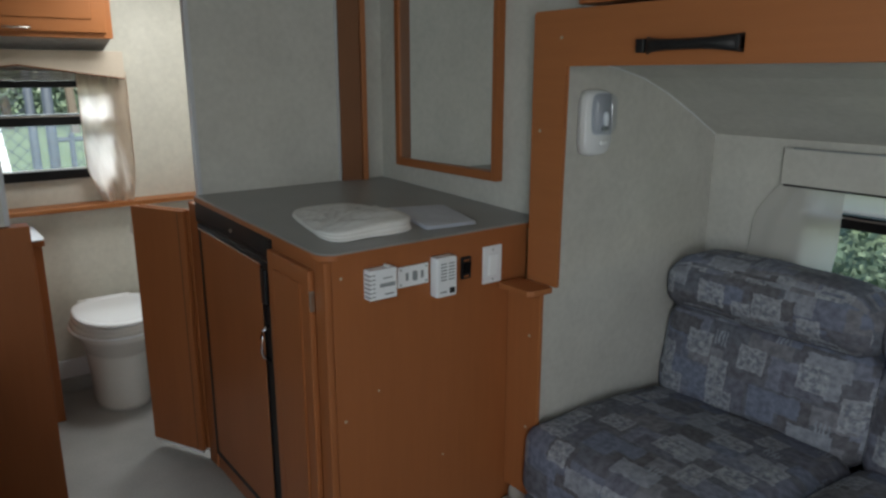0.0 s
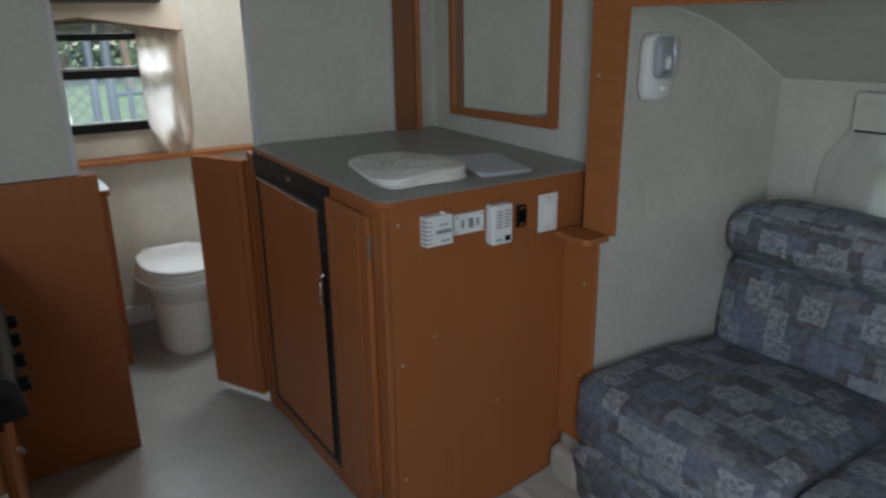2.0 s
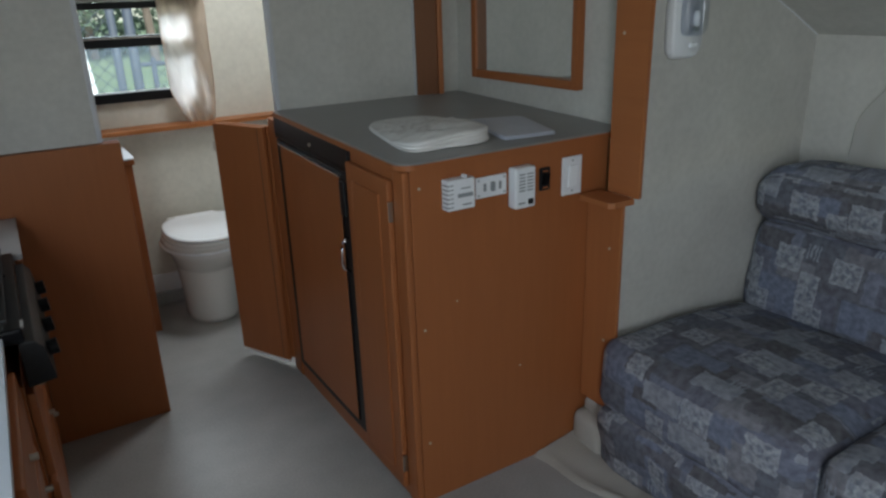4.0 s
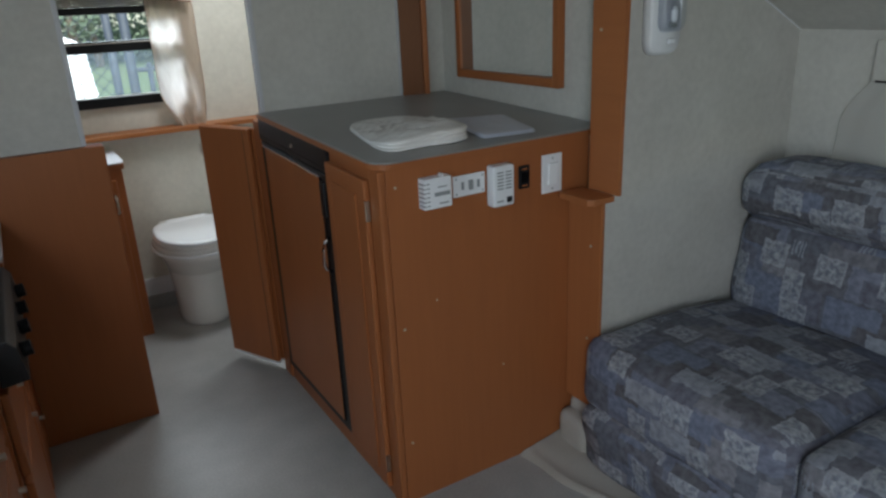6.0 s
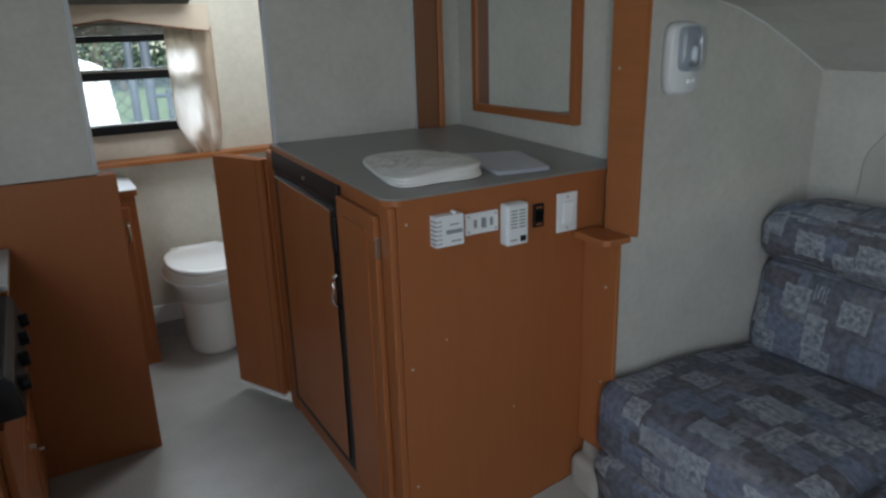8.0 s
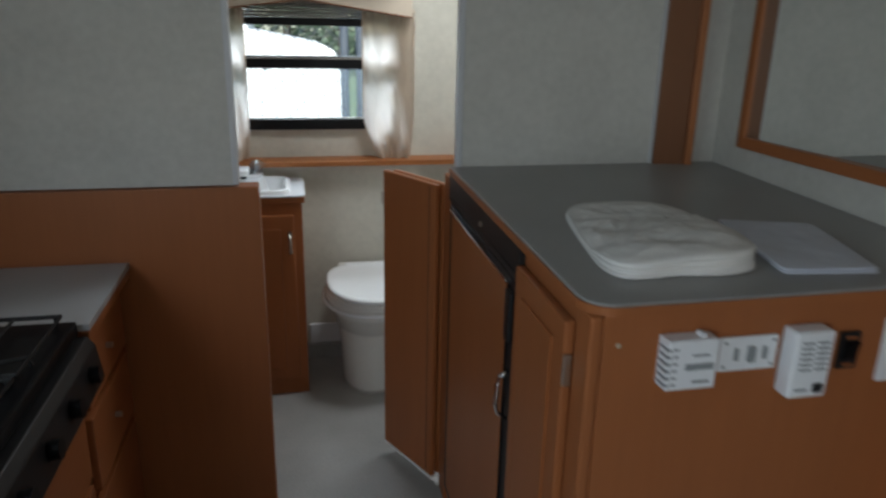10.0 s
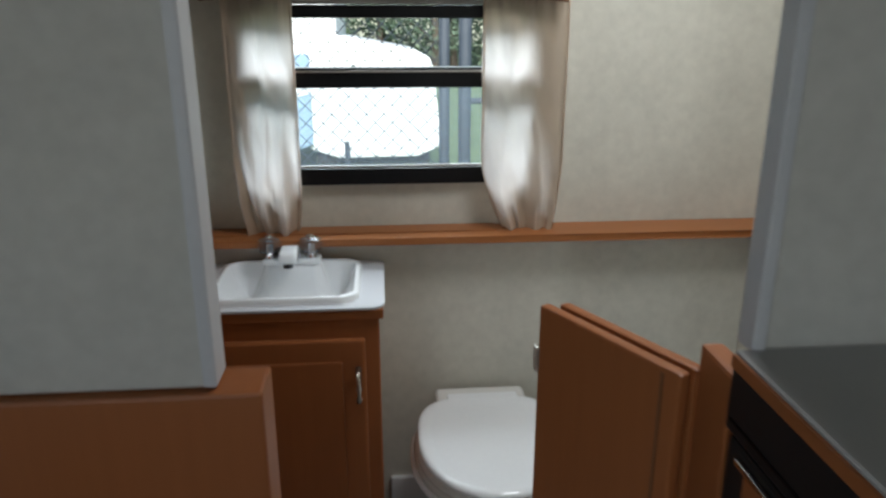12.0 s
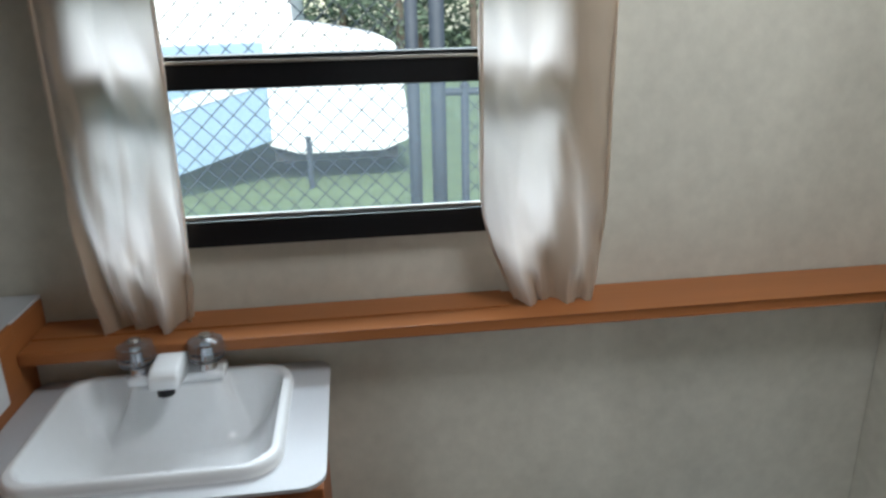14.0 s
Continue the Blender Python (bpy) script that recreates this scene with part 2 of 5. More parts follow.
    out = blend(calc("MULTIPLY", calc("MULTIPLY", mask, calc("LESS_THAN", two, 0.35)), bars), out, (0.26, 0.28, 0.31))
    brush = node("ShaderNodeTexNoise", Scale=48.0, Detail=4.0)
    link(uv.outputs[0], brush.inputs["Vector"])
    tone = ramp(brush.outputs["Fac"], ((0.36, (0.62, 0.63, 0.70)), (0.64, (1.28, 1.31, 1.38))), False)
    mul = n.new("ShaderNodeMixRGB")
    mul.blend_type, mul.inputs[0].default_value = "MULTIPLY", 0.6
    link(out, mul.inputs[1]), link(tone, mul.inputs[2])
    link(mul.outputs[0], b.inputs["Base Color"])
    b.inputs["Roughness"].default_value, b.inputs["Specular IOR Level"].default_value = 0.9, 0.15
    weave = node("ShaderNodeTexNoise", Scale=500.0)
    link(uv.outputs[0], weave.inputs["Vector"])
    bp = node("ShaderNodeBump", Strength=0.25, Distance=0.002)
    link(weave.outputs["Fac"], bp.inputs["Height"]), link(bp.outputs[0], b.inputs["Normal"])
    return m


FABRIC = upholstery()


# ---- building helpers ----
def thing(name, at, label, category, group="", kind=""):
    """An Empty at the base of a thing, to parent its parts."""
    ob = new(name)
    ob.empty_display_size = 0.05
    ob.location = at
    return tagged(ob, label, category, group, kind)


def finish(bm, smooth):
    bmesh.ops.recalc_face_normals(bm, faces=bm.faces)
    for f in bm.faces:
        f.smooth = smooth


def part(name, bm, material, parent, label="", smooth=False):
    """Links a mesh, drawn in world metres, under a thing or a part."""
    root = Vector((0, 0, 0))
    p = parent
    while p:
        root += p.location
        p = p.parent
    bmesh.ops.translate(bm, verts=bm.verts, vec=-root)
    finish(bm, smooth)
    me = bpy.data.meshes.new(name)
    bm.to_mesh(me)
    bm.free()
    me.materials.append(material)
    ob = new(name, me)
    ob.parent = parent
    if label:
        ob["label"] = label
    return ob


def solid(name, bm, material, label, category, kind="structure", smooth=False):
    """A top-level mesh of the setting."""
    finish(bm, smooth)
    me = bpy.data.meshes.new(name)
    bm.to_mesh(me)
    bm.free()
    me.materials.append(material)
    return tagged(new(name, me), label, category, kind=kind)


def box(x0, x1, y0, y1, z0, z1, bevel=0.0, seg=2, bm=None):
    own = bmesh.new()
    bmesh.ops.create_cube(own, size=1)
    for v in own.verts:
        v.co = Vector((x0 + (v.co.x + 0.5) * (x1 - x0), y0 + (v.co.y + 0.5) * (y1 - y0), z0 + (v.co.z + 0.5) * (z1 - z0)))
    if bevel:
        bmesh.ops.bevel(own, geom=own.edges[:], offset=bevel, segments=seg, profile=0.6, affect="EDGES")
    if bm is None:
        return own
    return join(bm, own)


def join(bm, other):
    me = bpy.data.meshes.new("tmp")
    other.to_mesh(me)
    other.free()
    bm.from_mesh(me)
    bpy.data.meshes.remove(me)
    return bm


def turned(bm, centre, rz=0, rx=0, ry=0):
    c = Vector(centre)
    m = Matrix.Translation(c) @ pose(0, 0, 0, rx, ry, rz) @ Matrix.Translation(-c)
    bmesh.ops.transform(bm, matrix=m, verts=bm.verts)
    return bm


def prism(outline, axis, a, b, bevel=0.0):
    """An outline of (u, v) pairs drawn out along an axis from a to b."""
    bm = bmesh.new()
    def place(u, v, w):
        return {"x": (w, u, v), "y": (u, w, v), "z": (u, v, w)}[axis]
    lo = [bm.verts.new(place(u, v, a)) for u, v in outline]
    hi = [bm.verts.new(place(u, v, b)) for u, v in outline]
    bm.faces.new(lo), bm.faces.new(list(reversed(hi)))
    for k in range(len(lo)):
        bm.faces.new((lo[k], hi[k], hi[(k + 1) % len(lo)], lo[(k + 1) % len(lo)]))
    if bevel:
        bmesh.ops.bevel(bm, geom=bm.edges[:], offset=bevel, segments=2, profile=0.6, affect="EDGES")
    return bm


def rod(points, radius, sides=8, bm=None):
    """A round bar through the points."""
    bm = bm or bmesh.new()
    pts = [Vector(p) for p in points]
    rings = []
    for k, p in enumerate(pts):
        d = (pts[min(k + 1, len(pts) - 1)] - pts[max(k - 1, 0)]).normalized()
        up = Vector((0, 0, 1)) if abs(d.z) < 0.9 else Vector((1, 0, 0))
        a = d.cross(up).normalized()
        b = d.cross(a)
        rings.append([bm.verts.new(p + radius * (math.cos(6.2832 * s / sides) * a + math.sin(6.2832 * s / sides) * b)) for s in range(sides)])
    for r0, r1 in zip(rings, rings[1:]):
        for s in range(sides):
            bm.faces.new((r0[s], r0[(s + 1) % sides], r1[(s + 1) % sides], r1[s]))
    bm.faces.new(rings[0]), bm.faces.new(list(reversed(rings[-1])))
    return bm


def lathe(profile, centre, sides=24, sx=1.0, sy=1.0):
    """A profile of (radius, height) turned about the upright through centre."""
    bm = bmesh.new()
    rings = [[bm.verts.new((centre[0] + sx * r * math.cos(6.28318 * s / sides), centre[1] + sy * r * math.sin(6.28318 * s / sides), centre[2] + h)) for s in range(sides)] for r, h in profile]
    for r0, r1 in zip(rings, rings[1:]):
        for s in range(sides):
            bm.faces.new((r0[s], r0[(s + 1) % sides], r1[(s + 1) % sides], r1[s]))
    bm.faces.new(rings[0]), bm.faces.new(list(reversed(rings[-1])))
    return bm


def loft(rings, base=True):
    """Closed rings of equal count, joined and capped; base=False leaves the first ring open."""
    bm = bmesh.new()
    vs = [[bm.verts.new(p) for p in ring] for ring in rings]
    k = len(vs[0])
    for r0, r1 in zip(vs, vs[1:]):
        for s in range(k):
            bm.faces.new((r0[s], r0[(s + 1) % k], r1[(s + 1) % k], r1[s]))
    if base:
        bm.faces.new(vs[0])
    bm.faces.new(list(reversed(vs[-1])))
    return bm


def round_rect(x0, x1, y0, y1, r, z, per=5):
    pts = []
    for cx, cy, a0 in ((x1 - r, y1 - r, 0), (x0 + r, y1 - r, 90), (x0 + r, y0 + r, 180), (x1 - r, y0 + r, 270)):
        for k in range(per + 1):
            a = radians(a0 + 90 * k / per)
            pts.append((cx + r * math.cos(a), cy + r * math.sin(a), z))
    return pts


def pillow(x0, x1, y0, y1, z0, z1, bevel, puff=0.012, cuts=10, seed=0.0):
    """A stuffed block: rounded, slightly swollen and wrinkled."""
    bm = box(x0, x1, y0, y1, z0, z1)
    bmesh.ops.subdivide_edges(bm, edges=bm.edges[:], cuts=cuts, use_grid_fill=True)
    c, h = Vector(((x0 + x1) / 2, (y0 + y1) / 2, (z0 + z1) / 2)), Vector(((x1 - x0) / 2, (y1 - y0) / 2, (z1 - z0) / 2))
    for v in bm.verts:
        d = v.co - c
        inner = Vector([max(-h[k] + bevel, min(h[k] - bevel, d[k])) for k in range(3)])
        off = d - inner
        if off.length > 1e-6:
            off = off.normalized() * bevel
        u = Vector([d[k] / h[k] for k in range(3)])
        swell = Vector([u[k] * puff * (1 - u[(k + 1) % 3] ** 2) * (1 - u[(k + 2) % 3] ** 2) for k in range(3)])
        wr = noise.noise_vector(v.co * 9 + Vector((seed, seed, 0))) * 0.006
        v.co = c + inner + off + swell + wr
    return bm


def board_with_holes(axis, at, thick, u0, u1, v0, v1, holes):
    """A wall slab across an axis with rectangular openings (u0, u1, v0, v1)."""
    us = sorted({u0, u1, *[h[0] for h in holes], *[h[1] for h in holes]})
    vs = sorted({v0, v1, *[h[2] for h in holes], *[h[3] for h in holes]})
    bm = bmesh.new()
    grid = {}
    def vert(u, v, w):
        key = (u, v, w)
        if key not in grid:
            grid[key] = bm.verts.new({"x": (w, u, v), "y": (u, w, v), "z": (u, v, w)}[axis])
        return grid[key]
    def full(a, b):
        if not (0 <= a < len(us) - 1 and 0 <= b < len(vs) - 1):
            return False
        cu, cv = (us[a] + us[a + 1]) / 2, (vs[b] + vs[b + 1]) / 2
        return not any(h[0] < cu < h[1] and h[2] < cv < h[3] for h in holes)
    lo, hi = at, at + thick
    for a in range(len(us) - 1):
        for b in range(len(vs) - 1):
            if not full(a, b):
                continue
            q = ((us[a], vs[b]), (us[a + 1], vs[b]), (us[a + 1], vs[b + 1]), (us[a], vs[b + 1]))
            for w in (lo, hi):
                bm.faces.new([vert(u, v, w) for u, v in q])
            for (da, db), (i, j) in (((0, -1), (0, 1)), ((1, 0), (1, 2)), ((0, 1), (2, 3)), ((-1, 0), (3, 0))):
                if not full(a + da, b + db):
                    bm.faces.new((vert(*q[i], lo), vert(*q[j], lo), vert(*q[j], hi), vert(*q[i], hi)))
    return bm

# ---- the shell ----
XL, XR, YB, Y0, ZC = -0.75, 1.445, 3.41, -2.6, 1.98
LOWY, LOWX = 3.345, 1.285  # faces of the low walls in the washroom
solid("floor", box(XL - 0.05, XR + 0.04, Y0 - 0.05, YB + 0.05, -0.06, 0), FLOOR, "pale grey vinyl floor", "floor")
solid("ceiling", box(XL - 0.05, XR + 0.04, Y0 - 0.05, YB + 0.05, ZC, ZC + 0.05), WALL, "plain pale ceiling", "ceiling")
solid("wall_west", board_with_holes("x", XL - 0.05, 0.05, Y0, YB, 0, ZC, [(0.3, 1.2, 1.13, 1.63), (-1.6, -0.9, 0.05, 1.9)]), WALL, "pale grey wallboard on the kitchen side", "wall")
solid("wall_south", board_with_holes("y", Y0 - 0.05, 0.05, XL, XR, 0, ZC, []), WALL, "pale grey wallboard at the closed end", "wall")
solid("wall_east", board_with_holes("x", XR, 0.04, Y0, YB, 0, ZC, [(-1.12, 1.26, -0.01, 1.53)]), WALL, "grey wallboard beside the mirror", "wall")
solid("wall_north", board_with_holes("y", YB, 0.05, XL, XR, 0, ZC, [(-0.03, 0.70, 1.0, 1.49)]), CREAM, "cream wallboard with faint mottling behind the window", "wall")
solid("wall_washroom_side", box(1.385, XR - 0.003, 2.287, YB, 0, ZC), CREAM, "cream wallboard of the washroom side", "wall")
solid("low_wall_north", box(-0.14, 1.385, LOWY, YB - 0.002, 0, 0.857), CREAM, "low cream wall under the wooden ledge", "wall")
solid("low_wall_east", box(LOWX, 1.383, 2.290, LOWY - 0.002, 0, 0.857), CREAM, "low cream wall under the wooden ledge", "wall")
solid("partition_galley", box(XL, 0.116, 2.315, 2.350, 1.003, ZC), WALL, "grey wallboard partition above the wooden panel", "wall")
solid("partition_trim_galley", box(0.113, 0.128, 2.309, 2.355, 1.004, ZC, 0.003), TRIM_GREY, "pale vinyl corner strip on a partition", "trim")
solid("partition_fridge", box(0.700, XR, 2.262, 2.284, 0, ZC), WALL, "grey wallboard partition behind the counter", "wall")
solid("partition_trim_fridge", box(0.688, 0.703, 2.257, 2.289, 1.046, ZC, 0.003), TRIM_GREY, "pale vinyl corner strip on a partition", "trim")
solid("panel_galley", box(XL, 0.176, 2.300, 2.366, 0, 1.0, 0.004), OAK, "brown wood-grain panel closing the galley", "panel")
solid("corner_board", turned(box(1.252, 1.336, 2.246, 2.260, 1.0465, ZC, 0.003), (1.252, 2.260, 1.0), rz=-12), DARKWOOD, "dark brown board in the corner over the counter", "trim")
solid("corner_strip", turned(box(1.3365, 1.358, 2.224, 2.242, 1.0455, ZC, 0.004), (1.3365, 2.242, 1.0), rz=-12), TRIM, "orange wooden strip in the corner over the counter", "trim")
solid("corner_bead", box(1.2425, 1.2495, 2.252, 2.2617, 1.0465, ZC, 0.002), TRIM_GREY, "thin pale bead beside the corner board", "trim")

# slide-out bay
solid("bay_wall_north", prism([(1.313, 0), (2.18, 0), (2.18, 1.53), (1.3535, 1.53), (1.3535, 0.835), (1.313, 0.835)], "y", 1.24, 1.28), WALL, "grey wallboard side of the sofa bay", "wall")
solid("bay_wall_south", box(1.376, 2.18, -1.14, -1.1, 0, 1.53), WALL, "grey wallboard side of the sofa bay", "wall")
solid("bay_wall_east", board_with_holes("x", 2.18, 0.04, -1.14, 1.28, 0, 1.40, [(0.02, 0.895, 0.66, 1.145)]), WALL, "pale wallboard behind the sofa", "wall")
ROOF = [(1.376, 1.492), (1.50, 1.490), (1.62, 1.475), (1.75, 1.445), (1.88, 1.398), (2.03, 1.328), (2.18, 1.252)]
solid("bay_ceiling", prism(ROOF + [(2.22, 1.24), (2.22, 1.32), (2.03, 1.40), (1.88, 1.46), (1.62, 1.54), (1.376, 1.56)], "y", -1.1, 1.24), WALL, "grey ceiling curving down to the bay window", "ceiling")
solid("bay_roof", box(1.376, 2.24, -1.15, 1.29, 1.565, 1.60), WALL, "plain roof of the bay", "roof")
solid("bay_floor", box(1.30, 2.18, -1.1, 1.335, -0.02, 0.165, 0.03, 4), CARPET, "beige carpet wrapped over the raised bay floor", "floor", smooth=True)
solid("carpet_lip", box(1.256, 1.36, 1.20, 1.340, -0.01, 0.125, 0.038, 4), CARPET, "beige carpet roll along the raised floor", "carpet", smooth=True)



def carpet_flap():
    """A loose edge of carpet that spills from the raised floor along the foot of the cabinet."""
    bm = bmesh.new()
    n, rows = 14, []
    for j in range(n + 1):
        v = j / n
        y = 0.95 + (1.341 - 0.95) * v
        x0 = 1.165 - 0.075 * v + 0.008 * math.sin(9 * v)
        row = []
        for i in range(n + 1):
            u = i / n
            lift = 0.036 * u ** 1.6 * v ** 2 + 0.006 * math.sin(3.14 * min(1, u * 4)) + 0.003 * math.sin(7 * u + 5 * v)
            row.append(bm.verts.new((x0 + (1.290 - x0) * u, y, -0.003 + (0.010 + max(0.0, lift)) * min(1.0, u * 6))))
        rows.append(row)
    for a, b in zip(rows, rows[1:]):
        for i in range(n):
            bm.faces.new((a[i], a[i + 1], b[i + 1], b[i]))
    solid("carpet_flap", bm, CARPET, "loose edge of beige carpet along the cabinet foot", "carpet", smooth=True)


carpet_flap()
solid("bay_trim", rod([(x, 1.2385, z + 0.001) for x, z in ROOF[1:]], 0.0035, 6), WHITE, "thin white bead where the bay ceiling meets the wall", "trim")


def bay_frame():
    t = thing("bay_frame", (1.36, 1.245, 0), "orange-brown wooden frame round the sofa bay with a black handle", "frame")
    ell = [(1.306, 0.8535), (1.306, 1.614), (1.298, 1.622), (-1.2, 1.626), (-1.2, 1.480), (1.185, 1.480), (1.185, 0.8535)]
    head = part("surround", prism(ell, "x", 1.338, 1.353, 0.004), TRIM_Y, t)
    part("post", box(1.338, 1.376, -1.2, -1.09, 0, 1.479, 0.005), TRIM, t)
    part("lower_post", box(1.298, 1.3125, 1.205, 1.343, 0.166, 0.836, 0.004), TRIM, t)
    cap = prism([(1.337, 1.196), (1.262, 1.196), (1.246, 1.21), (1.246, 1.327), (1.254, 1.333), (1.337, 1.333)], "z", 0.837, 0.855, 0.003)
    part("cap", cap, TRIM_X, t)
    for y, z in ((1.245, 0.70), (1.25, 0.40), (1.27, 1.30), (1.2, 1.55)):
        x = 1.297 if z < 0.8 else 1.337
        part("screw", rod([(x - 0.001, y, z), (x + 0.002, y, z)], 0.0045, 8), SCREW, t)
    ys = [0.920 - 0.242 * k / 16 for k in range(17)]
    bm = bmesh.new()
    rows = []
    for k, y in enumerate(ys):
        u = abs(k - 8) / 8
        hz = 0.012 + 0.008 * u ** 3
        lift = 0.030 * (1 - u ** 6) + 0.006
        rows.append([bm.verts.new((1.338 - lift - dx, y, 1.521 + dz)) for dx, dz in ((0.008, hz * 0.7), (0.008, -hz * 0.7), (0, -hz), (-0.006, -hz), (-0.006, hz), (0, hz))])
    for a, b in zip(rows, rows[1:]):
        for s in range(6):
            bm.faces.new((a[s], a[(s + 1) % 6], b[(s + 1) % 6], b[s]))
    bm.faces.new(rows[0]), bm.faces.new(rows[-1])
    for y in (0.930, 0.690):
        box(1.315, 1.338, y - 0.012, y + 0.012, 1.505, 1.537, 0.003, bm=bm)
    part("handle", bm, BLACK, head, "black plastic pull handle", True)
    return t


bay_frame()


def overhead_cabinet_bay():
    t = thing("overhead_cabinet", (1.42, 0.0, 1.64), "brown overhead cabinet running above the sofa bay", "cabinet")
    part("body", box(1.352, 1.444, -1.2, 1.16, 1.632, ZC - 0.002, 0.003), OAK_Y, t)
    return t


overhead_cabinet_bay()


# ---- windows ----
def black_window(name, axis, at, u0, u1, v0, v1, bars, label, depth=0.03, screen=False):
    """Aluminium window in a wall across an axis: frame, cross bars and panes."""
    def bx(ua, ub, va, vb, d0, d1, bev=0.003):
        return box(ua, ub, at + d0, at + d1, va, vb, bev) if axis == "y" else box(at + d0, at + d1, ua, ub, va, vb, bev)
    mid = ((u0 + u1) / 2, at, v0) if axis == "y" else (at, (u0 + u1) / 2, v0)
    t = thing(name, mid, label, "window", kind="structure")
    w = 0.03
    part("frame_side", bx(u0, u0 + w, v0, v1, -0.012, depth), BLACK_FRAME, t)
    part("frame_side", bx(u1 - w, u1, v0, v1, -0.012, depth), BLACK_FRAME, t)
    edges = [(v0, v0 + 0.042), *bars, (v1 - 0.03, v1)]
    for k, (a, b) in enumerate(edges):
        bar = part("frame_rail", bx(u0 + w + 0.0005, u1 - w - 0.0005, a, b, -0.014, depth), BLACK_FRAME, t)
        if k == 0:
            part("sill_track", bx(u0 + w + 0.002, u1 - w - 0.002, b + 0.0005, b + 0.006, -0.002, 0.006, 0.001), NICKEL, bar, "bright metal sliding track")
        if k == 1:
            part("latch_track", bx(u0 + w + 0.002, u1 - w - 0.002, b - 0.012, b - 0.007, -0.020, -0.0145, 0.001), NICKEL, bar)
    for (a0, a1), (b0, b1) in zip(edges, edges[1:]):
        p = part("pane", bx(u0 + w, u1 - w, a1, b0, depth * 0.5, depth * 0.5 + 0.004, 0), GLASS, t)
        p.visible_shadow = False
    # The sheet veils the lowest pane with a milky haze.
    if screen:
        a, b = edges[0][1], edges[1][0]
        p = part("insect_screen", bx(u0 + w, u1 - w, a, b, depth * 0.5 + 0.009, depth * 0.5 + 0.010, 0), SCREEN, t, "assumed insect screen, a thin sheet that adds milky haze")
        p.visible_shadow = False
    return t


black_window("window_1", "y", YB - 0.008, -0.035, 0.705, 0.992, 1.50, [(1.233, 1.282), (1.396, 1.426)], "black-framed sliding window over the washroom ledge", screen=True)
black_window("window_2", "x", 2.185, 0.015, 0.90, 0.655, 1.15, [(0.992, 1.036)], "black-framed window behind the sofa")
black_window("window_3", "x", -0.785, 0.3, 1.2, 1.13, 1.63, [(1.45, 1.48)], "black-framed window over the kitchen counter")


def curtain(name, x0, x1, z0, z1, y, tuck, seed, label, flip=1):
    """A gathered cloth: pleats that pinch into an elastic hem tied at one side."""
    t = thing(name, ((x0 + x1) / 2, y, z0), label, "curtain", "washroom curtains")
    nu, nv = 90, 46
    bm = bmesh.new()
    rows = []
    for j in range(nv + 1):
        v = j / nv
        pinch = max(0.0, 1 - v / 0.30)
        left = x0 + (tuck[0]) * pinch ** 1.5
        right = x1 + (tuck[1]) * pinch ** 1.5
        bulge = 0.018 * math.sin(min(1, v / 0.45) * math.pi) + 0.012
        row = []
        for i in range(nu + 1):
            u = i / nu
            ph = noise.noise((u * 2.2 + seed, v * 1.6, seed)) * 1.4
            fold = 0.020 * noise.noise((u * 2.6 + seed, v * 1.1, seed)) + 0.008 * noise.noise((u * 6.5, v * 2.4 + seed, 2.0))
            small = 0.008 * noise.noise((u * 15 + seed, v * 3.0, 5.0)) * (0.15 + pinch ** 1.5 + max(0, (v - 0.88) / 0.12))
            crush = (0.014 * noise.noise((u * 4 + seed, v * 7, 3.0 + seed)) + 0.009 * noise.noise((u * 8 + v * 6, v * 10 + seed, 7.0))) * (0.5 + pinch)
            low = max(0.0, 1 - v / 0.55) ** 0.8
            ridge = 0.021 * (1 - 2 * abs(noise.noise((u * 3.2 + 0.8 * v + seed, v * 0.9, seed + 4.0)))) * (0.25 + low)
            tuckfold = 0.006 * math.sin(u * 17 + 2.4 * ph + seed) * low
            yy = min(y - 0.004, y - bulge * math.sin(u * math.pi) ** 0.5 - fold - small - crush - ridge - tuckfold)
            zz = z0 + (z1 - z0) * v - (0.012 * noise.noise((u * 6, seed, 0)) + 0.01 * math.sin(u * math.pi)) * (1 - v) ** 4
            xx = left + (right - left) * u + 0.006 * noise.noise((u * 3, v * 4, seed + 9))
            row.append(bm.verts.new((xx, yy, zz)))
        rows.append(row)
    for a, b in zip(rows, rows[1:]):
        for i in range(nu):
            bm.faces.new((a[i], a[i + 1], b[i + 1], b[i]))
    part("cloth", bm, CURTAIN, t, smooth=True)
    for xe in (x0, x1):
        s = 1 if xe == x0 else -1
        t2 = tuck[0] if xe == x0 else tuck[1]
        hem = rod([(xe + s * 0.003 + t2 * max(0, 1 - k / 20 / 0.30) ** 1.5, y - 0.014, z0 + (z1 - z0) * k / 20) for k in range(21)], 0.003, 6)
        part("side_hem", hem, CURTAIN, t, "", True)
    part("rod_pocket", box(x0, x1, y - 0.022, y - 0.012, z1 - 0.004, z1 + 0.010, 0.003), VALANCE, t, "stitched heading tape")
    return t


curtain("curtain", -0.054, 0.108, 0.883, 1.455, 3.372, (0.024, -0.012), 1.3, "cream gathered curtain tucked beside the washroom window")
curtain("curtain", 0.556, 0.765, 0.883, 1.455, 3.372, (0.055, -0.02), 4.1, "cream gathered curtain tucked beside the washroom window")


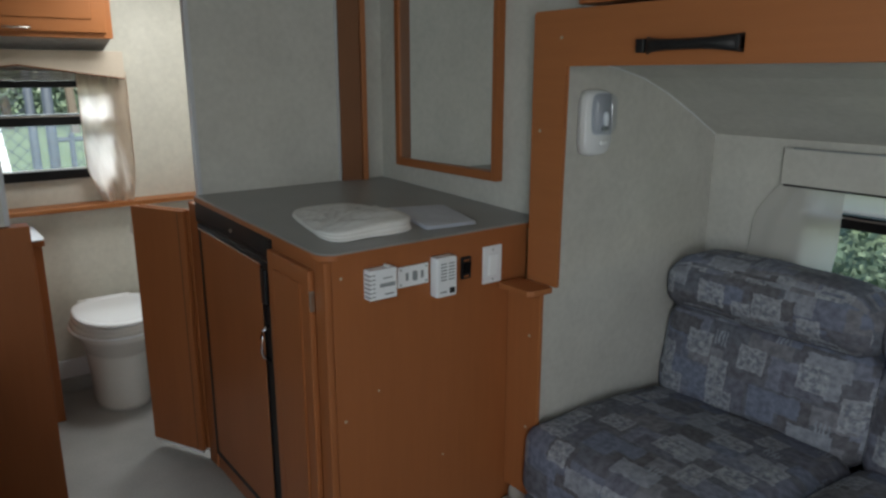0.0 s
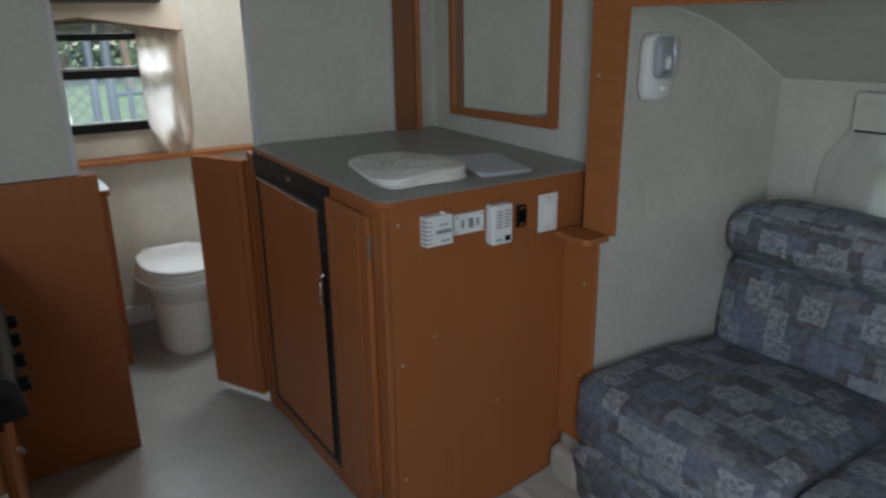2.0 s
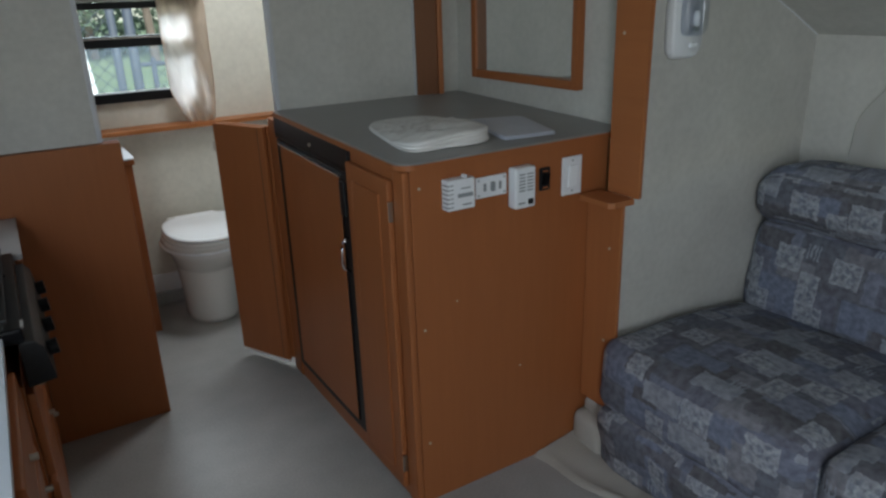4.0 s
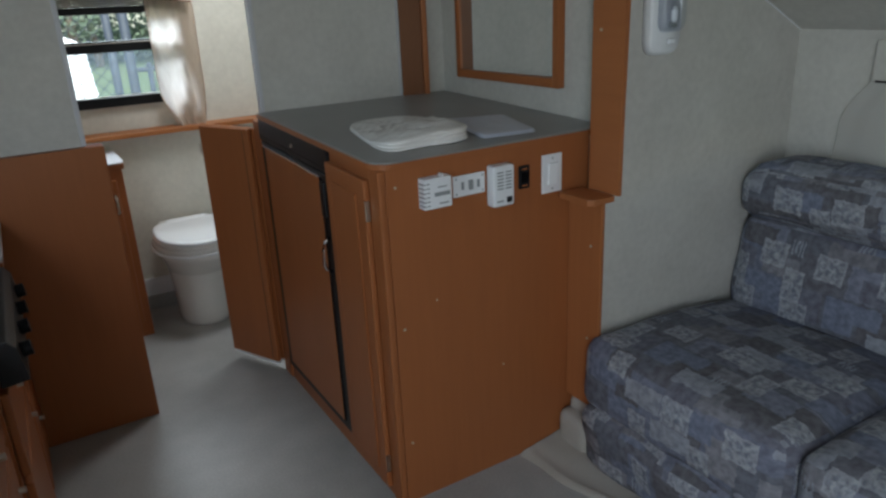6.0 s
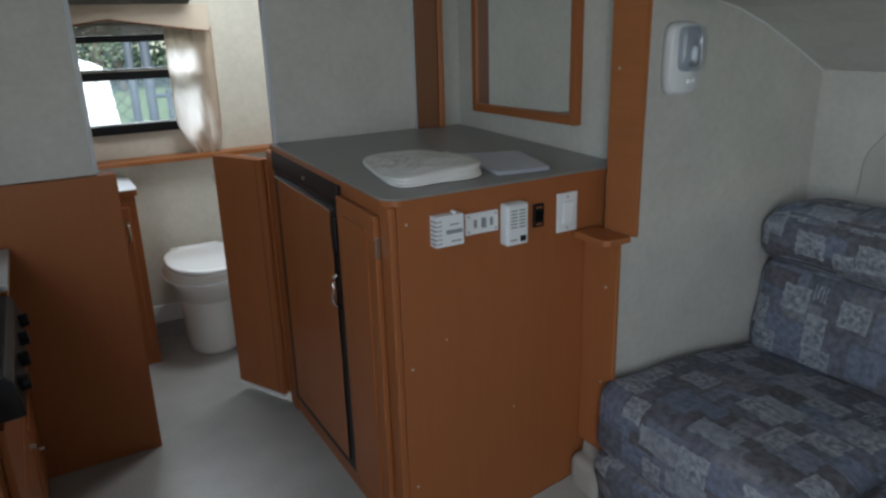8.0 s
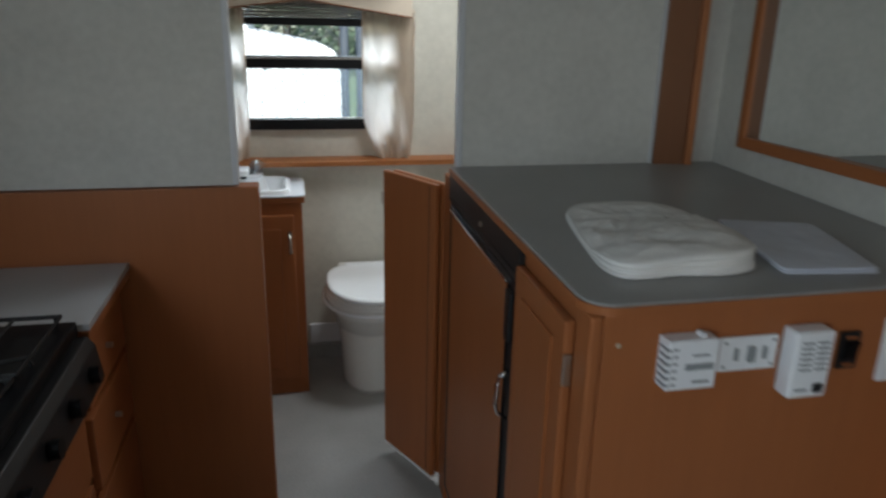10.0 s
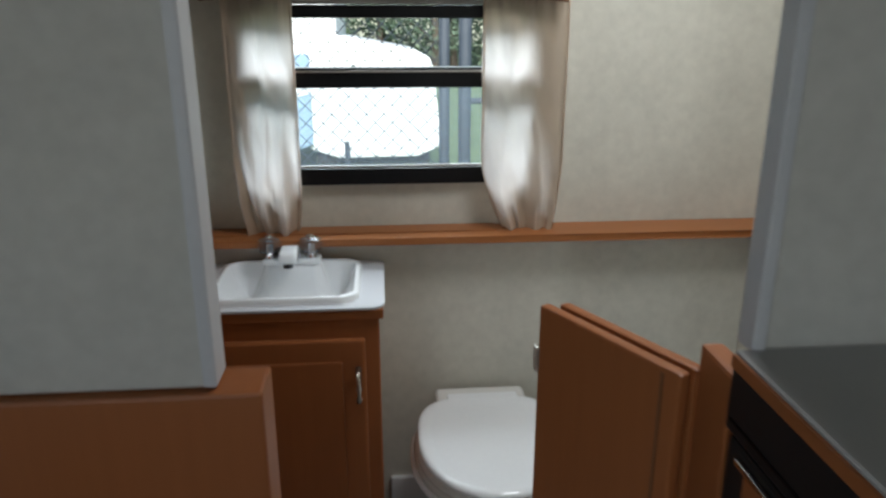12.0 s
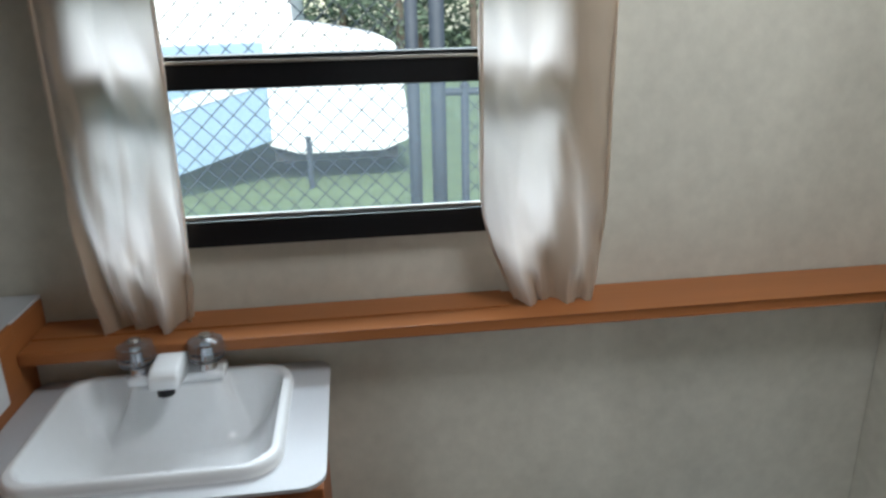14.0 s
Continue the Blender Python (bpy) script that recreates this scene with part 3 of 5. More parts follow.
def valance():
    t = thing("valance", (0.33, 3.35, 1.43), "beige fabric-covered valance with a peaked lower edge", "valance")
    pts = [(-0.09, 1.432), (0.33, 1.490), (0.75, 1.432), (0.75, 1.552), (-0.09, 1.552)]
    part("board", prism(pts, "y", 3.318, 3.330, 0.003), VALANCE, t)
    part("piping", rod([(-0.09, 3.316, 1.433), (0.33, 3.316, 1.491), (0.75, 3.316, 1.433)], 0.0035, 6), DARKWOOD, t, "dark piping")
    for x in (-0.084, 0.744):
        part("return", box(x - 0.006, x + 0.006, 3.3305, 3.409, 1.434, 1.552, 0.002), VALANCE, t)
    return t


valance()


def pleated_shade():
    t = thing("pleated_shade", (0.335, 3.385, 1.426), "grey pleated shade folded up under the valance", "blind")
    for k in range(6):
        part("pleat", box(-0.03, 0.70, 3.374 + 0.003 * (k % 2), 3.394, 1.427 + 0.012 * k, 1.4375 + 0.012 * k, 0.002), MESH, t)
    return t


pleated_shade()


def wall_cabinet():
    t = thing("wall_cabinet", (0.2, 3.3, 1.56), "orange-brown wooden wall cabinet above the washroom window", "cabinet")
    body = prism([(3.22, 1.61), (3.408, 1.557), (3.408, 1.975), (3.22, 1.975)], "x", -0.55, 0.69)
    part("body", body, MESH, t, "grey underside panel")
    part("face_frame", box(-0.55, 0.692, 3.204, 3.2195, 1.60, 1.975, 0.003), GOLDEN_X, t)
    for a, b in ((0.19, 0.665), (-0.32, 0.165)):
        d = part("door", box(a, b, 3.186, 3.2035, 1.622, 1.95, 0.005), GOLDEN_X, t)
        part("door_panel", box(a + 0.055, b - 0.055, 3.181, 3.1858, 1.675, 1.90, 0.004), GOLDEN_X, d)
        part("handle", rod([(a + 0.09, 3.186, 1.634), (a + 0.10, 3.17, 1.634), (a + 0.18, 3.17, 1.634), (a + 0.19, 3.186, 1.634)], 0.005, 8), NICKEL, d, "nickel pull", True)
    return t


wall_cabinet()

# ---- ledge round the washroom ----
led = thing("ledge", (0.6, 3.35, 0.857), "orange oak ledge capping the low washroom wall", "ledge")
part("shelf", prism([(-0.138, 3.292), (1.272, 3.292), (1.272, 2.292), (1.383, 2.292), (1.383, 3.408), (-0.138, 3.408)], "z", 0.8575, 0.877, 0.004), GOLDEN_X, led)
part("back_strip", box(-0.136, 0.60, 3.338, 3.406, 0.8775, 0.8795, 0.0009), GOLDEN_X, led)
solid("floor_kerb", box(0.296, 0.752, LOWY - 0.022, LOWY - 0.001, -0.01, 0.068, 0.006), FLOOR, "vinyl flooring turned up against the washroom wall", "floor")
solid("baseboard", box(0.31, 0.745, LOWY - 0.014, LOWY - 0.001, 0.069, 0.158, 0.004), WHITE, "cream painted baseboard", "baseboard")


# ---- fridge cabinet ----
def raked(t, full=False):
    """Leans a thing's upper edges: this cabinet top rises slightly towards the partition."""
    for o in t.children_recursive:
        for v in o.data.vertices:
            y, z = v.co.y + t.location.y, v.co.z + t.location.z
            v.co.z += 0.030 * (y - 1.34) * (1.0 if full else max(0.0, min(1.0, z / 0.9)))
    return t


def cab_door(name, parent, x, y0, y1, z0, z1, mat=OAK, rim=0.045):
    """A cabinet door with a frame and a raised field, on a face across x."""
    d = part(name, box(x - 0.018, x, y0, y1, z0, z1, 0.005), mat, parent)
    part("panel", box(x - 0.0225, x - 0.0182, y0 + rim, y1 - rim, z0 + rim, z1 - rim, 0.004), mat, d)
    return d


def fridge_cabinet():
    t = thing("fridge_cabinet", (1.0, 1.8, 0), "brown wood-grain cabinet built round a small fridge", "cabinet")
    part("front_panel", box(0.700, 1.374, 1.345, 1.362, 0.0, 1.0028, 0.002), OAK, t)
    part("corner_post", box(0.678, 0.699, 1.344, 1.398, 0.0, 1.0028, 0.006), OAK, t)
    part("bottom_rail", box(0.682, 0.702, 1.399, 2.262, 0.0, 0.058, 0.003), OAK_Y, t)
    part("middle_stile", box(0.682, 0.702, 1.399, 1.655, 0.0585, 1.0028, 0.002), OAK, t)
    part("end_post", box(0.676, 0.704, 2.263, 2.345, 0.0, 0.988, 0.006), OAK, t)
    door = cab_door("door", t, 0.681, 1.402, 1.652, 0.035, 0.972)
    for z in (0.89, 0.12):
        part("hinge", box(0.662, 0.676, 1.3955, 1.4015, z - 0.027, z + 0.027, 0.002), NICKEL, door, "nickel hinge")
    for z in (0.955, 0.56, 0.20):
        part("screw", rod([(0.725, 1.346, z), (0.725, 1.3435, z)], 0.0042, 8), SCREW, t)
    for x, z in ((0.83, 0.62), (1.05, 0.35)):
        part("screw", rod([(x, 1.346, z), (x, 1.344, z)], 0.003, 8), SCREW, t)
    return t


raked(fridge_cabinet())


def fridge():
    t = thing("fridge", (0.95, 1.98, 0.06), "small black built-in fridge with a brown wood-grain door panel", "fridge")
    part("body", box(0.694, 1.25, 1.658, 2.258, 0.060, 1.002), BLACK, t)
    vent = part("control_strip", box(0.671, 0.6935, 1.658, 2.260, 0.932, 1.0028, 0.003), BLACK, t)
    part("knob", rod([(0.6709, 1.93, 0.966), (0.666, 1.93, 0.966)], 0.006, 12), NICKEL, vent, "small metal knob")
    part("groove", box(0.6695, 0.6712, 1.668, 2.250, 0.945, 0.948), BLACK_GLOSS, vent)
    door = part("door", box(0.672, 0.6935, 1.661, 2.252, 0.066, 0.929, 0.006), BLACK, t)
    part("door_panel", box(0.667, 0.6718, 1.716, 2.205, 0.098, 0.910, 0.002), OAK, door, "brown wood-grain inlay")
    part("edge_trim", box(0.664, 0.6718, 1.716, 2.222, 0.9115, 0.918, 0.002), CHROME, door, "bright metal edge")
    part("edge_trim", box(0.668, 0.6718, 1.710, 1.7155, 0.098, 0.910, 0.001), BLACK_GLOSS, door)
    part("latch", box(0.660, 0.6718, 1.672, 1.706, 0.80, 0.905, 0.006), BLACK, door)
    h = [(0.672, 1.690, 0.735), (0.654, 1.690, 0.722), (0.648, 1.691, 0.700), (0.647, 1.691, 0.660), (0.652, 1.690, 0.640), (0.672, 1.690, 0.625)]
    part("handle", rod(h, 0.0045, 8), CHROME, door, "bent chrome handle", True)
    return t


raked(fridge())


def counter():
    t = thing("countertop", (1.05, 1.8, 1.003), "grey laminate countertop edged in brown wood", "countertop")
    edge = loft([round_rect(0.669, 1.60, 1.339, 2.50, 0.055, z, 8) for z in (1.0035, 1.0175)])
    for v in edge.verts:
        v.co.x, v.co.y = min(v.co.x, 1.443), min(v.co.y, 2.259)
    part("wood_edge", edge, OAK_X, t, "brown wooden edge band")
    top = loft([round_rect(0.673, 1.60, 1.343, 2.50, 0.050, 1.0177, 8), round_rect(0.673, 1.60, 1.343, 2.50, 0.050, 1.0205, 8), round_rect(0.676, 1.597, 1.346, 2.497, 0.048, 1.0218, 8)])
    for v in top.verts:
        v.co.x, v.co.y = min(v.co.x, 1.443), min(v.co.y, 2.259)
    part("laminate", top, LAMINATE, t, "dull grey laminate")
    return t


raked(counter(), True)


def mirror():
    t = thing("wall_mirror", (XR, 1.84, 1.114), "rectangular mirror in a thin brown wooden frame", "mirror")
    y0, y1, z0, z1, w = 1.538, 2.120, 1.114, 1.90, 0.027
    part("glass", turned(box(1.430, 1.436, y0 + 0.02, y1 - 0.02, z0 + 0.02, z1 - 0.02), (1.433, 1.829, 1.5), rz=1.8), MIRROR, t, "plain mirror glass")
    part("frame_side", box(1.414, 1.4445, y0, y0 + w, z0, z1, 0.005), OAK, t)
    part("frame_side", box(1.414, 1.4445, y1 - w, y1, z0, z1, 0.005), OAK, t)
    part("frame_rail", box(1.414, 1.4445, y0 + w + 0.0005, y1 - w - 0.0005, z0, z0 + 0.030, 0.005), OAK_Y, t)
    part("frame_rail", box(1.414, 1.4445, y0 + w + 0.0005, y1 - w - 0.0005, z1 - w, z1, 0.005), OAK_Y, t)
    return t


mirror()


# ---- controls on the cabinet front ----
def thermostat():
    t = thing("thermostat", (0.835, 1.345, 0.89), "white plastic wall thermostat with side slots", "thermostat")
    body = part("body", box(0.790, 0.873, 1.312, 1.3445, 0.889, 0.970, 0.004), WHITE, t)
    for k in range(6):
        part("slot", box(0.7875, 0.795, 1.310, 1.335, 0.898 + 0.0115 * k, 0.901 + 0.0115 * k), GREY_PRINT, body)
        part("slot", box(0.798, 0.806, 1.3108, 1.3122, 0.898 + 0.0115 * k, 0.901 + 0.0115 * k), GREY_PRINT, body)
    part("scale", box(0.820, 0.866, 1.3105, 1.3125, 0.922, 0.932), GREY_PRINT, body, "grey printed scale")
    part("print_line", box(0.834, 0.862, 1.3108, 1.3122, 0.900, 0.904), GREY_PRINT, body)
    part("print_line", box(0.830, 0.858, 1.3108, 1.3122, 0.944, 0.947), GREY_PRINT, body)
    part("lever", box(0.846, 0.854, 1.318, 1.336, 0.9695, 0.977, 0.002), WHITE, body)
    return t


def monitor_plate():
    t = thing("wall_switch", (0.944, 1.345, 0.9), "white horizontal switch plate with a small grey toggle", "switch")
    p = part("plate", box(0.894, 0.994, 1.338, 1.3445, 0.899, 0.956, 0.002), WHITE, t)
    part("toggle", box(0.940, 0.952, 1.330, 1.3378, 0.915, 0.941, 0.002), GREY_PRINT, p, "grey toggle")
    for x in (0.918, 0.968):
        part("label_mark", box(x, x + 0.008, 1.3365, 1.3382, 0.917, 0.938), GREY_PRINT, p)
    for x, z in ((0.902, 0.948), (0.986, 0.948), (0.902, 0.907), (0.986, 0.907)):
        part("screw", rod([(x, 1.338, z), (x, 1.3365, z)], 0.003, 8), GREY_PRINT, p)
    return t


def gas_alarm():
    t = thing("gas_alarm", (1.042, 1.345, 0.856), "white plastic gas alarm with a slotted grille", "alarm")
    b = part("body", box(1.002, 1.072, 1.308, 1.3445, 0.856, 0.970, 0.008, 3), WHITE, t, smooth=False)
    for k in range(6):
        part("grille_slot", box(1.014, 1.034, 1.3065, 1.3085, 0.905 + 0.009 * k, 0.9085 + 0.009 * k), GREY_PRINT, b)
        part("grille_slot", box(1.041, 1.061, 1.3065, 1.3085, 0.905 + 0.009 * k, 0.9085 + 0.009 * k), GREY_PRINT, b)
    part("button", box(1.044, 1.062, 1.305, 1.3085, 0.866, 0.882, 0.002), BLACK, b, "black test button")
    part("print_line", box(1.012, 1.034, 1.3065, 1.3085, 0.870, 0.874), GREY_PRINT, b)
    return t


def rocker():
    t = thing("rocker_switch", (1.128, 1.345, 0.885), "dark brown plastic rocker switch", "switch")
    b = part("bezel", box(1.110, 1.148, 1.338, 1.3445, 0.884, 0.950, 0.004), BLACK, t)
    part("rocker", turned(box(1.116, 1.142, 1.332, 1.3378, 0.902, 0.934, 0.002), (1.129, 1.335, 0.918), rx=8), BLACK_GLOSS, b)
    part("print_line", box(1.120, 1.138, 1.3365, 1.3382, 0.938, 0.942), OAK, b)
    part("print_line", box(1.120, 1.138, 1.3365, 1.3382, 0.891, 0.895), OAK, b)
    return t


def switch_plate():
    t = thing("light_switch", (1.229, 1.345, 0.855), "white light switch plate with a rocker", "switch")
    b = part("plate", box(1.193, 1.265, 1.338, 1.3445, 0.855, 0.968, 0.003), WHITE, t)
    part("rocker", turned(box(1.212, 1.246, 1.3325, 1.3378, 0.880, 0.943, 0.002), (1.229, 1.336, 0.911), rx=3), WHITE_GLOSS, b)
    for z in (0.867, 0.956):
        part("screw", rod([(1.229, 1.338, z), (1.229, 1.3368, z)], 0.003, 8), GREY_PRINT, b)
    return t


thermostat(), monitor_plate(), gas_alarm(), rocker(), switch_plate()


# ---- cloths on the counter ----
def folded_sheet(name, corners, z, thick, layers, mat, seed, label, category, ripple=0.006, power=5.0, stray=0.03, taper=0.14, ease=0.5):
    """A folded sheet laid between four corners, with soft uneven folds."""
    t = thing(name, (sum(c[0] for c in corners) / 4, sum(c[1] for c in corners) / 4, z), label, category)
    n = 34
    for k in range(layers):
        h0, h1 = z + thick * k / layers, z + thick * (k + 1) / layers
        bm = bmesh.new()
        top, bot = [], []
        shift = 0.012 * math.sin(seed + 2.1 * k)
        for j in range(n + 1):
            tr, br = [], []
            for i in range(n + 1):
                u, v = i / n, j / n
                r = taper * (1 + 1.2 * (k == layers - 1))
                uu, vv = u * 2 - 1, v * 2 - 1
                k2 = max(abs(uu), abs(vv))
                rr = (abs(uu) ** power + abs(vv) ** power) ** (1 / power)
                sc = k2 / rr if rr > 0 else 1
                uu, vv = uu * sc, vv * sc
                uu += stray * noise.noise((u * 3 + seed, v * 3, k * 0.5)) + shift
                vv += stray * noise.noise((u * 3, v * 3 + seed, k * 0.5 + 5))
                a, b = (uu + 1) / 2, (vv + 1) / 2
                p = (Vector(corners[0]) * (1 - a) + Vector(corners[1]) * a) * (1 - b) + (Vector(corners[3]) * (1 - a) + Vector(corners[2]) * a) * b
                edge = max(0.0, 1 - k2)
                swell = min(1.0, edge / r) ** ease
                wob = ripple * (noise.noise((p.x * 12 + seed, p.y * 12, k)) + 0.55 * noise.noise((p.x * 34, p.y * 34 + seed, k)) + 0.4 * abs(noise.noise((p.x * 22 + p.y * 30, p.y * 9, seed))))
                mid = (h0 + h1) / 2
                tr.append(bm.verts.new((p.x, p.y, mid + (h1 - mid) * swell + wob * swell * (k + 1) / layers)))
                br.append(bm.verts.new((p.x, p.y, mid + (h0 - mid) * swell * 0.98 + (wob * swell * k / layers))))
            top.append(tr), bot.append(br)
        for j in range(n):
            for i in range(n):
                bm.faces.new((top[j][i], top[j][i + 1], top[j + 1][i + 1], top[j + 1][i]))
                bm.faces.new((bot[j][i], bot[j + 1][i], bot[j + 1][i + 1], bot[j][i + 1]))
        bmesh.ops.remove_doubles(bm, verts=bm.verts, dist=0.0004)
        rim = [(top[0][i], top[0][i + 1], bot[0][i + 1], bot[0][i]) for i in range(n)] + [(top[n][i], top[n][i + 1], bot[n][i + 1], bot[n][i]) for i in range(n)]
        rim += [(top[j][0], top[j + 1][0], bot[j + 1][0], bot[j][0]) for j in range(n)] + [(top[j][n], top[j + 1][n], bot[j + 1][n], bot[j][n]) for j in range(n)]
        for q in rim:
            if all(v.is_valid for v in q) and len(set(q)) == 4:
                try:
                    bm.faces.new(q)
                except ValueError:
                    pass
        part("fold", bm, mat, t, smooth=True)
    return t


def folded_cloth():
    """A cloth folded thrice: layered folds along one edge, thin and round at the other."""
    t = thing("folded_cloth", (0.9, 1.6, 1.0222), "crumpled off-white folded cloth lying on the counter", "cloth")
    c = [Vector(p) for p in ((0.735, 1.420, 0), (1.032, 1.430, 0), (1.095, 1.845, 0), (0.815, 1.875, 0))]
    n = 180

    def spot(a, k, grow=0.0):
        cs, sn = math.cos(a), math.sin(a)
        front = sn < 0
        p = 6.0 if front and cs > 0 else (5.0 if front else 3.0)
        r = 1 / (abs(cs) ** p + abs(sn) ** p) ** (1 / p)
        r = r * k * (1 + 0.05 * noise.noise((cs * 1.6, sn * 1.6, 3.0)) * k) + grow
        u, v = (cs * r + 1) / 2, (sn * r + 1) / 2
        return (c[0] * (1 - u) + c[1] * u) * (1 - v) + (c[3] * (1 - u) + c[2] * u) * v

    def lip(a):
        """Height of the edge: high along the front folds, low at the back."""
        f = max(0.0, math.cos(a + 1.15)) ** 0.7
        return 0.009 + 0.030 * f

    rings = []
    for k in range(15):
        s = k / 14
        ring = []
        for i in range(n):
            a = 6.28318 * i / n
            layer = abs(math.sin(s * 3 * math.pi)) ** 0.4
            slip = 0.014 * noise.noise((i * 0.05, int(s * 2.99) * 2.3, 1.0))
            q = spot(a, 1.0, -0.04 + 0.034 * layer + 2.0 * slip - 0.03 * s)
            ring.append((q.x, q.y, 1.0224 + lip(a) * (s + 0.08 * noise.noise((i * 0.12, s * 3, 2.0)) * s)))
        rings.append(ring)
    for k in range(1, 46):
        s = 1 - k / 46
        ring = []
        for i in range(n):
            a = 6.28318 * i / n
            q = spot(a, s * 0.94 + 0.0)
            edge = lip(a)
            h = edge * s ** 0.5 + 0.025 * (1 - s ** 0.5) + 0.006 * (1 - s) * s * 4 * max(0, math.cos(a + 1.6))
            crease = 0.0062 * (1 - 2.4 * abs(noise.noise((q.x * 9 + q.y * 4, q.y * 16 - q.x * 3, 1.7)))) + 0.0014 * (1 - 3 * abs(noise.noise((q.x * 30 - q.y * 22, q.y * 40 + q.x * 9, 6.0)))) + 0.0012 * noise.noise((q.x * 38, q.y * 46, 4.0)) + 0.005 * noise.noise((q.x * 14, q.y * 14, 8.0))
            ring.append((q.x, q.y, 1.0224 + max(0.004, h + crease * min(1, (1 - s) * 6) * (0.4 + 0.6 * s ** 0.3))))
        rings.append(ring)
    part("cloth_body", loft(rings), LINEN, t, smooth=True)
    return t


raked(folded_cloth(), True)
raked(folded_sheet("plastic_sheet", [(1.040, 1.410, 0), (1.215, 1.390, 0), (1.283, 1.645, 0), (1.10, 1.70, 0)], 1.0222, 0.012, 2, PAPER, 2.3, "thin pale blue folded plastic sheet on the counter", "sheet", 0.002, 16.0, 0.012), True)


# ---- folded low door beside the fridge ----
def folding_door():
    t = thing("folding_door", (0.6, 2.44, 0.05), "brown two-leaf folding door folded open beside the fridge", "door")
    a, b = Vector((0.655, 2.328, 0)), Vector((0.540, 2.560, 0))
    d = (b - a).normalized()
    side = Vector((-d.y, d.x, 0))
    for k, off in enumerate((0.0, -0.027)):
        ln = (b - a).length - 0.012 * k
        ang = math.degrees(math.atan2(d.y, d.x))
        o = a + side * off
        leaf = turned(box(o.x, o.x + ln, o.y - 0.009, o.y + 0.009, 0.05, 0.987, 0.005), (o.x, o.y, 0), rz=ang)
        lf = part("leaf", leaf, OAK, t)
        part("stile_bead", turned(box(o.x + 0.024, o.x + 0.029, o.y + 0.0092, o.y + 0.0108, 0.06, 0.98), (o.x, o.y, 0), rz=ang), DARKWOOD, lf)
        part("bottom_edge", turned(box(o.x + 0.004, o.x + ln - 0.004, o.y - 0.008, o.y + 0.008, 0.040, 0.0497, 0.001), (o.x, o.y, 0), rz=ang), WHITE, lf, "pale bare lower edge")
    part("hinge", box(0.528, 0.542, 2.553, 2.568, 0.88, 0.92, 0.002), NICKEL, t, "small metal hinge")
    return t


folding_door()


# ---- sofa ----
def wrapped(ob, slip):
    """Lays the cloth round a cushion that runs along y: across it, then over its top and down its front."""
    layer = ob.data.uv_layers.new(name="cloth")
    for f in ob.data.polygons:
        nx, ny, nz = (abs(c) for c in f.normal)
        for k in f.loop_indices:
            c = ob.data.vertices[ob.data.loops[k].vertex_index].co
            if ny > max(nx, nz):
                u, v = c.x + 0.37, c.z
            elif nz > nx:
                u, v = c.y, c.x
            else:
                u, v = c.y, c.z - 0.85
            layer.data[k].uv = (u + slip, v + slip * 0.6)
    return ob


def sofa():
    t = thing("sofa", (1.65, 0.55, 0.0), "blue-grey patchwork upholstered sofa with rolled headrests", "sofa")
    for k, (ya, yb) in enumerate(((0.545, 1.226), (-0.135, 0.540))):
        seat = pillow(1.245, 1.93, ya, yb, 0.20, 0.43, 0.050, 0.016, 16, 3.0 * k)
        for v in seat.verts:
            top = 1 if v.co.z > 0.3 else 0.2
            v.co.z -= 0.040 * max(0, (v.co.x - 1.30) / 0.6) * top
            v.co.z += 0.016 * math.exp(-((v.co.x - 1.62) / 0.22) ** 2) * top
        wrapped(part("seat_cushion", seat, FABRIC, t, smooth=True), 0.31 * k)
        back = pillow(1.895, 2.09, ya + 0.004, yb - 0.006, 0.34, 0.70, 0.055, 0.026, 16, 5.0 + k)
        wrapped(part("back_cushion", turned(back, (1.9, 0, 0.34), ry=9), FABRIC, t, smooth=True), 0.17 + 0.23 * k)
        roll = pillow(1.898, 2.135, ya + 0.004, yb - 0.004, 0.682, 0.868, 0.075, 0.014, 14, 8.0 + k)
        for v in roll.verts:
            v.co.z -= 0.05 * max(0.0, (abs((v.co.y - (ya + yb) / 2) / ((yb - ya) / 2)) - 0.55)) ** 2 * 2.2
        wrapped(part("headrest", roll, FABRIC, t, smooth=True), 0.41 + 0.19 * k)
    skirt = pillow(1.232, 1.40, -0.135, 1.208, 0.004, 0.225, 0.045, 0.008, 16, 11)
    for v in skirt.verts:
        if v.co.x < 1.3:
            v.co.x += 0.012 * math.sin(v.co.z * 28) + 0.006 * math.sin(v.co.y * 21) + 0.003 * math.sin(v.co.y * 47)
    wrapped(part("skirt", skirt, FABRIC, t, smooth=True), 0.53)
    wrapped(part("base", box(1.38, 2.05, -0.12, 1.205, 0.166, 0.30, 0.01), FABRIC, t), 0.0)
    return t


sofa()


def bay_valance():
    t = thing("valance", (2.16, 0.4, 1.1), "pale grey fabric valance over the sofa window", "valance")
    part("board", box(2.156, 2.166, -0.05, 0.978, 1.106, 1.226, 0.004), WALL, t)
    part("return", box(2.1665, 2.179, 0.966, 0.978, 1.106, 1.226, 0.002), WALL, t)
    part("piping", rod([(2.155, -0.05, 1.107), (2.155, 0.965, 1.107)], 0.0035, 6), BLACK, t)
    # Thin grey rod drawn for the shadow in the gap above the valance.
    part("piping", rod([(2.155, -0.05, 1.226), (2.155, 0.945, 1.226)], 0.0025, 6), GREY_PRINT, t)
    return t


bay_valance()


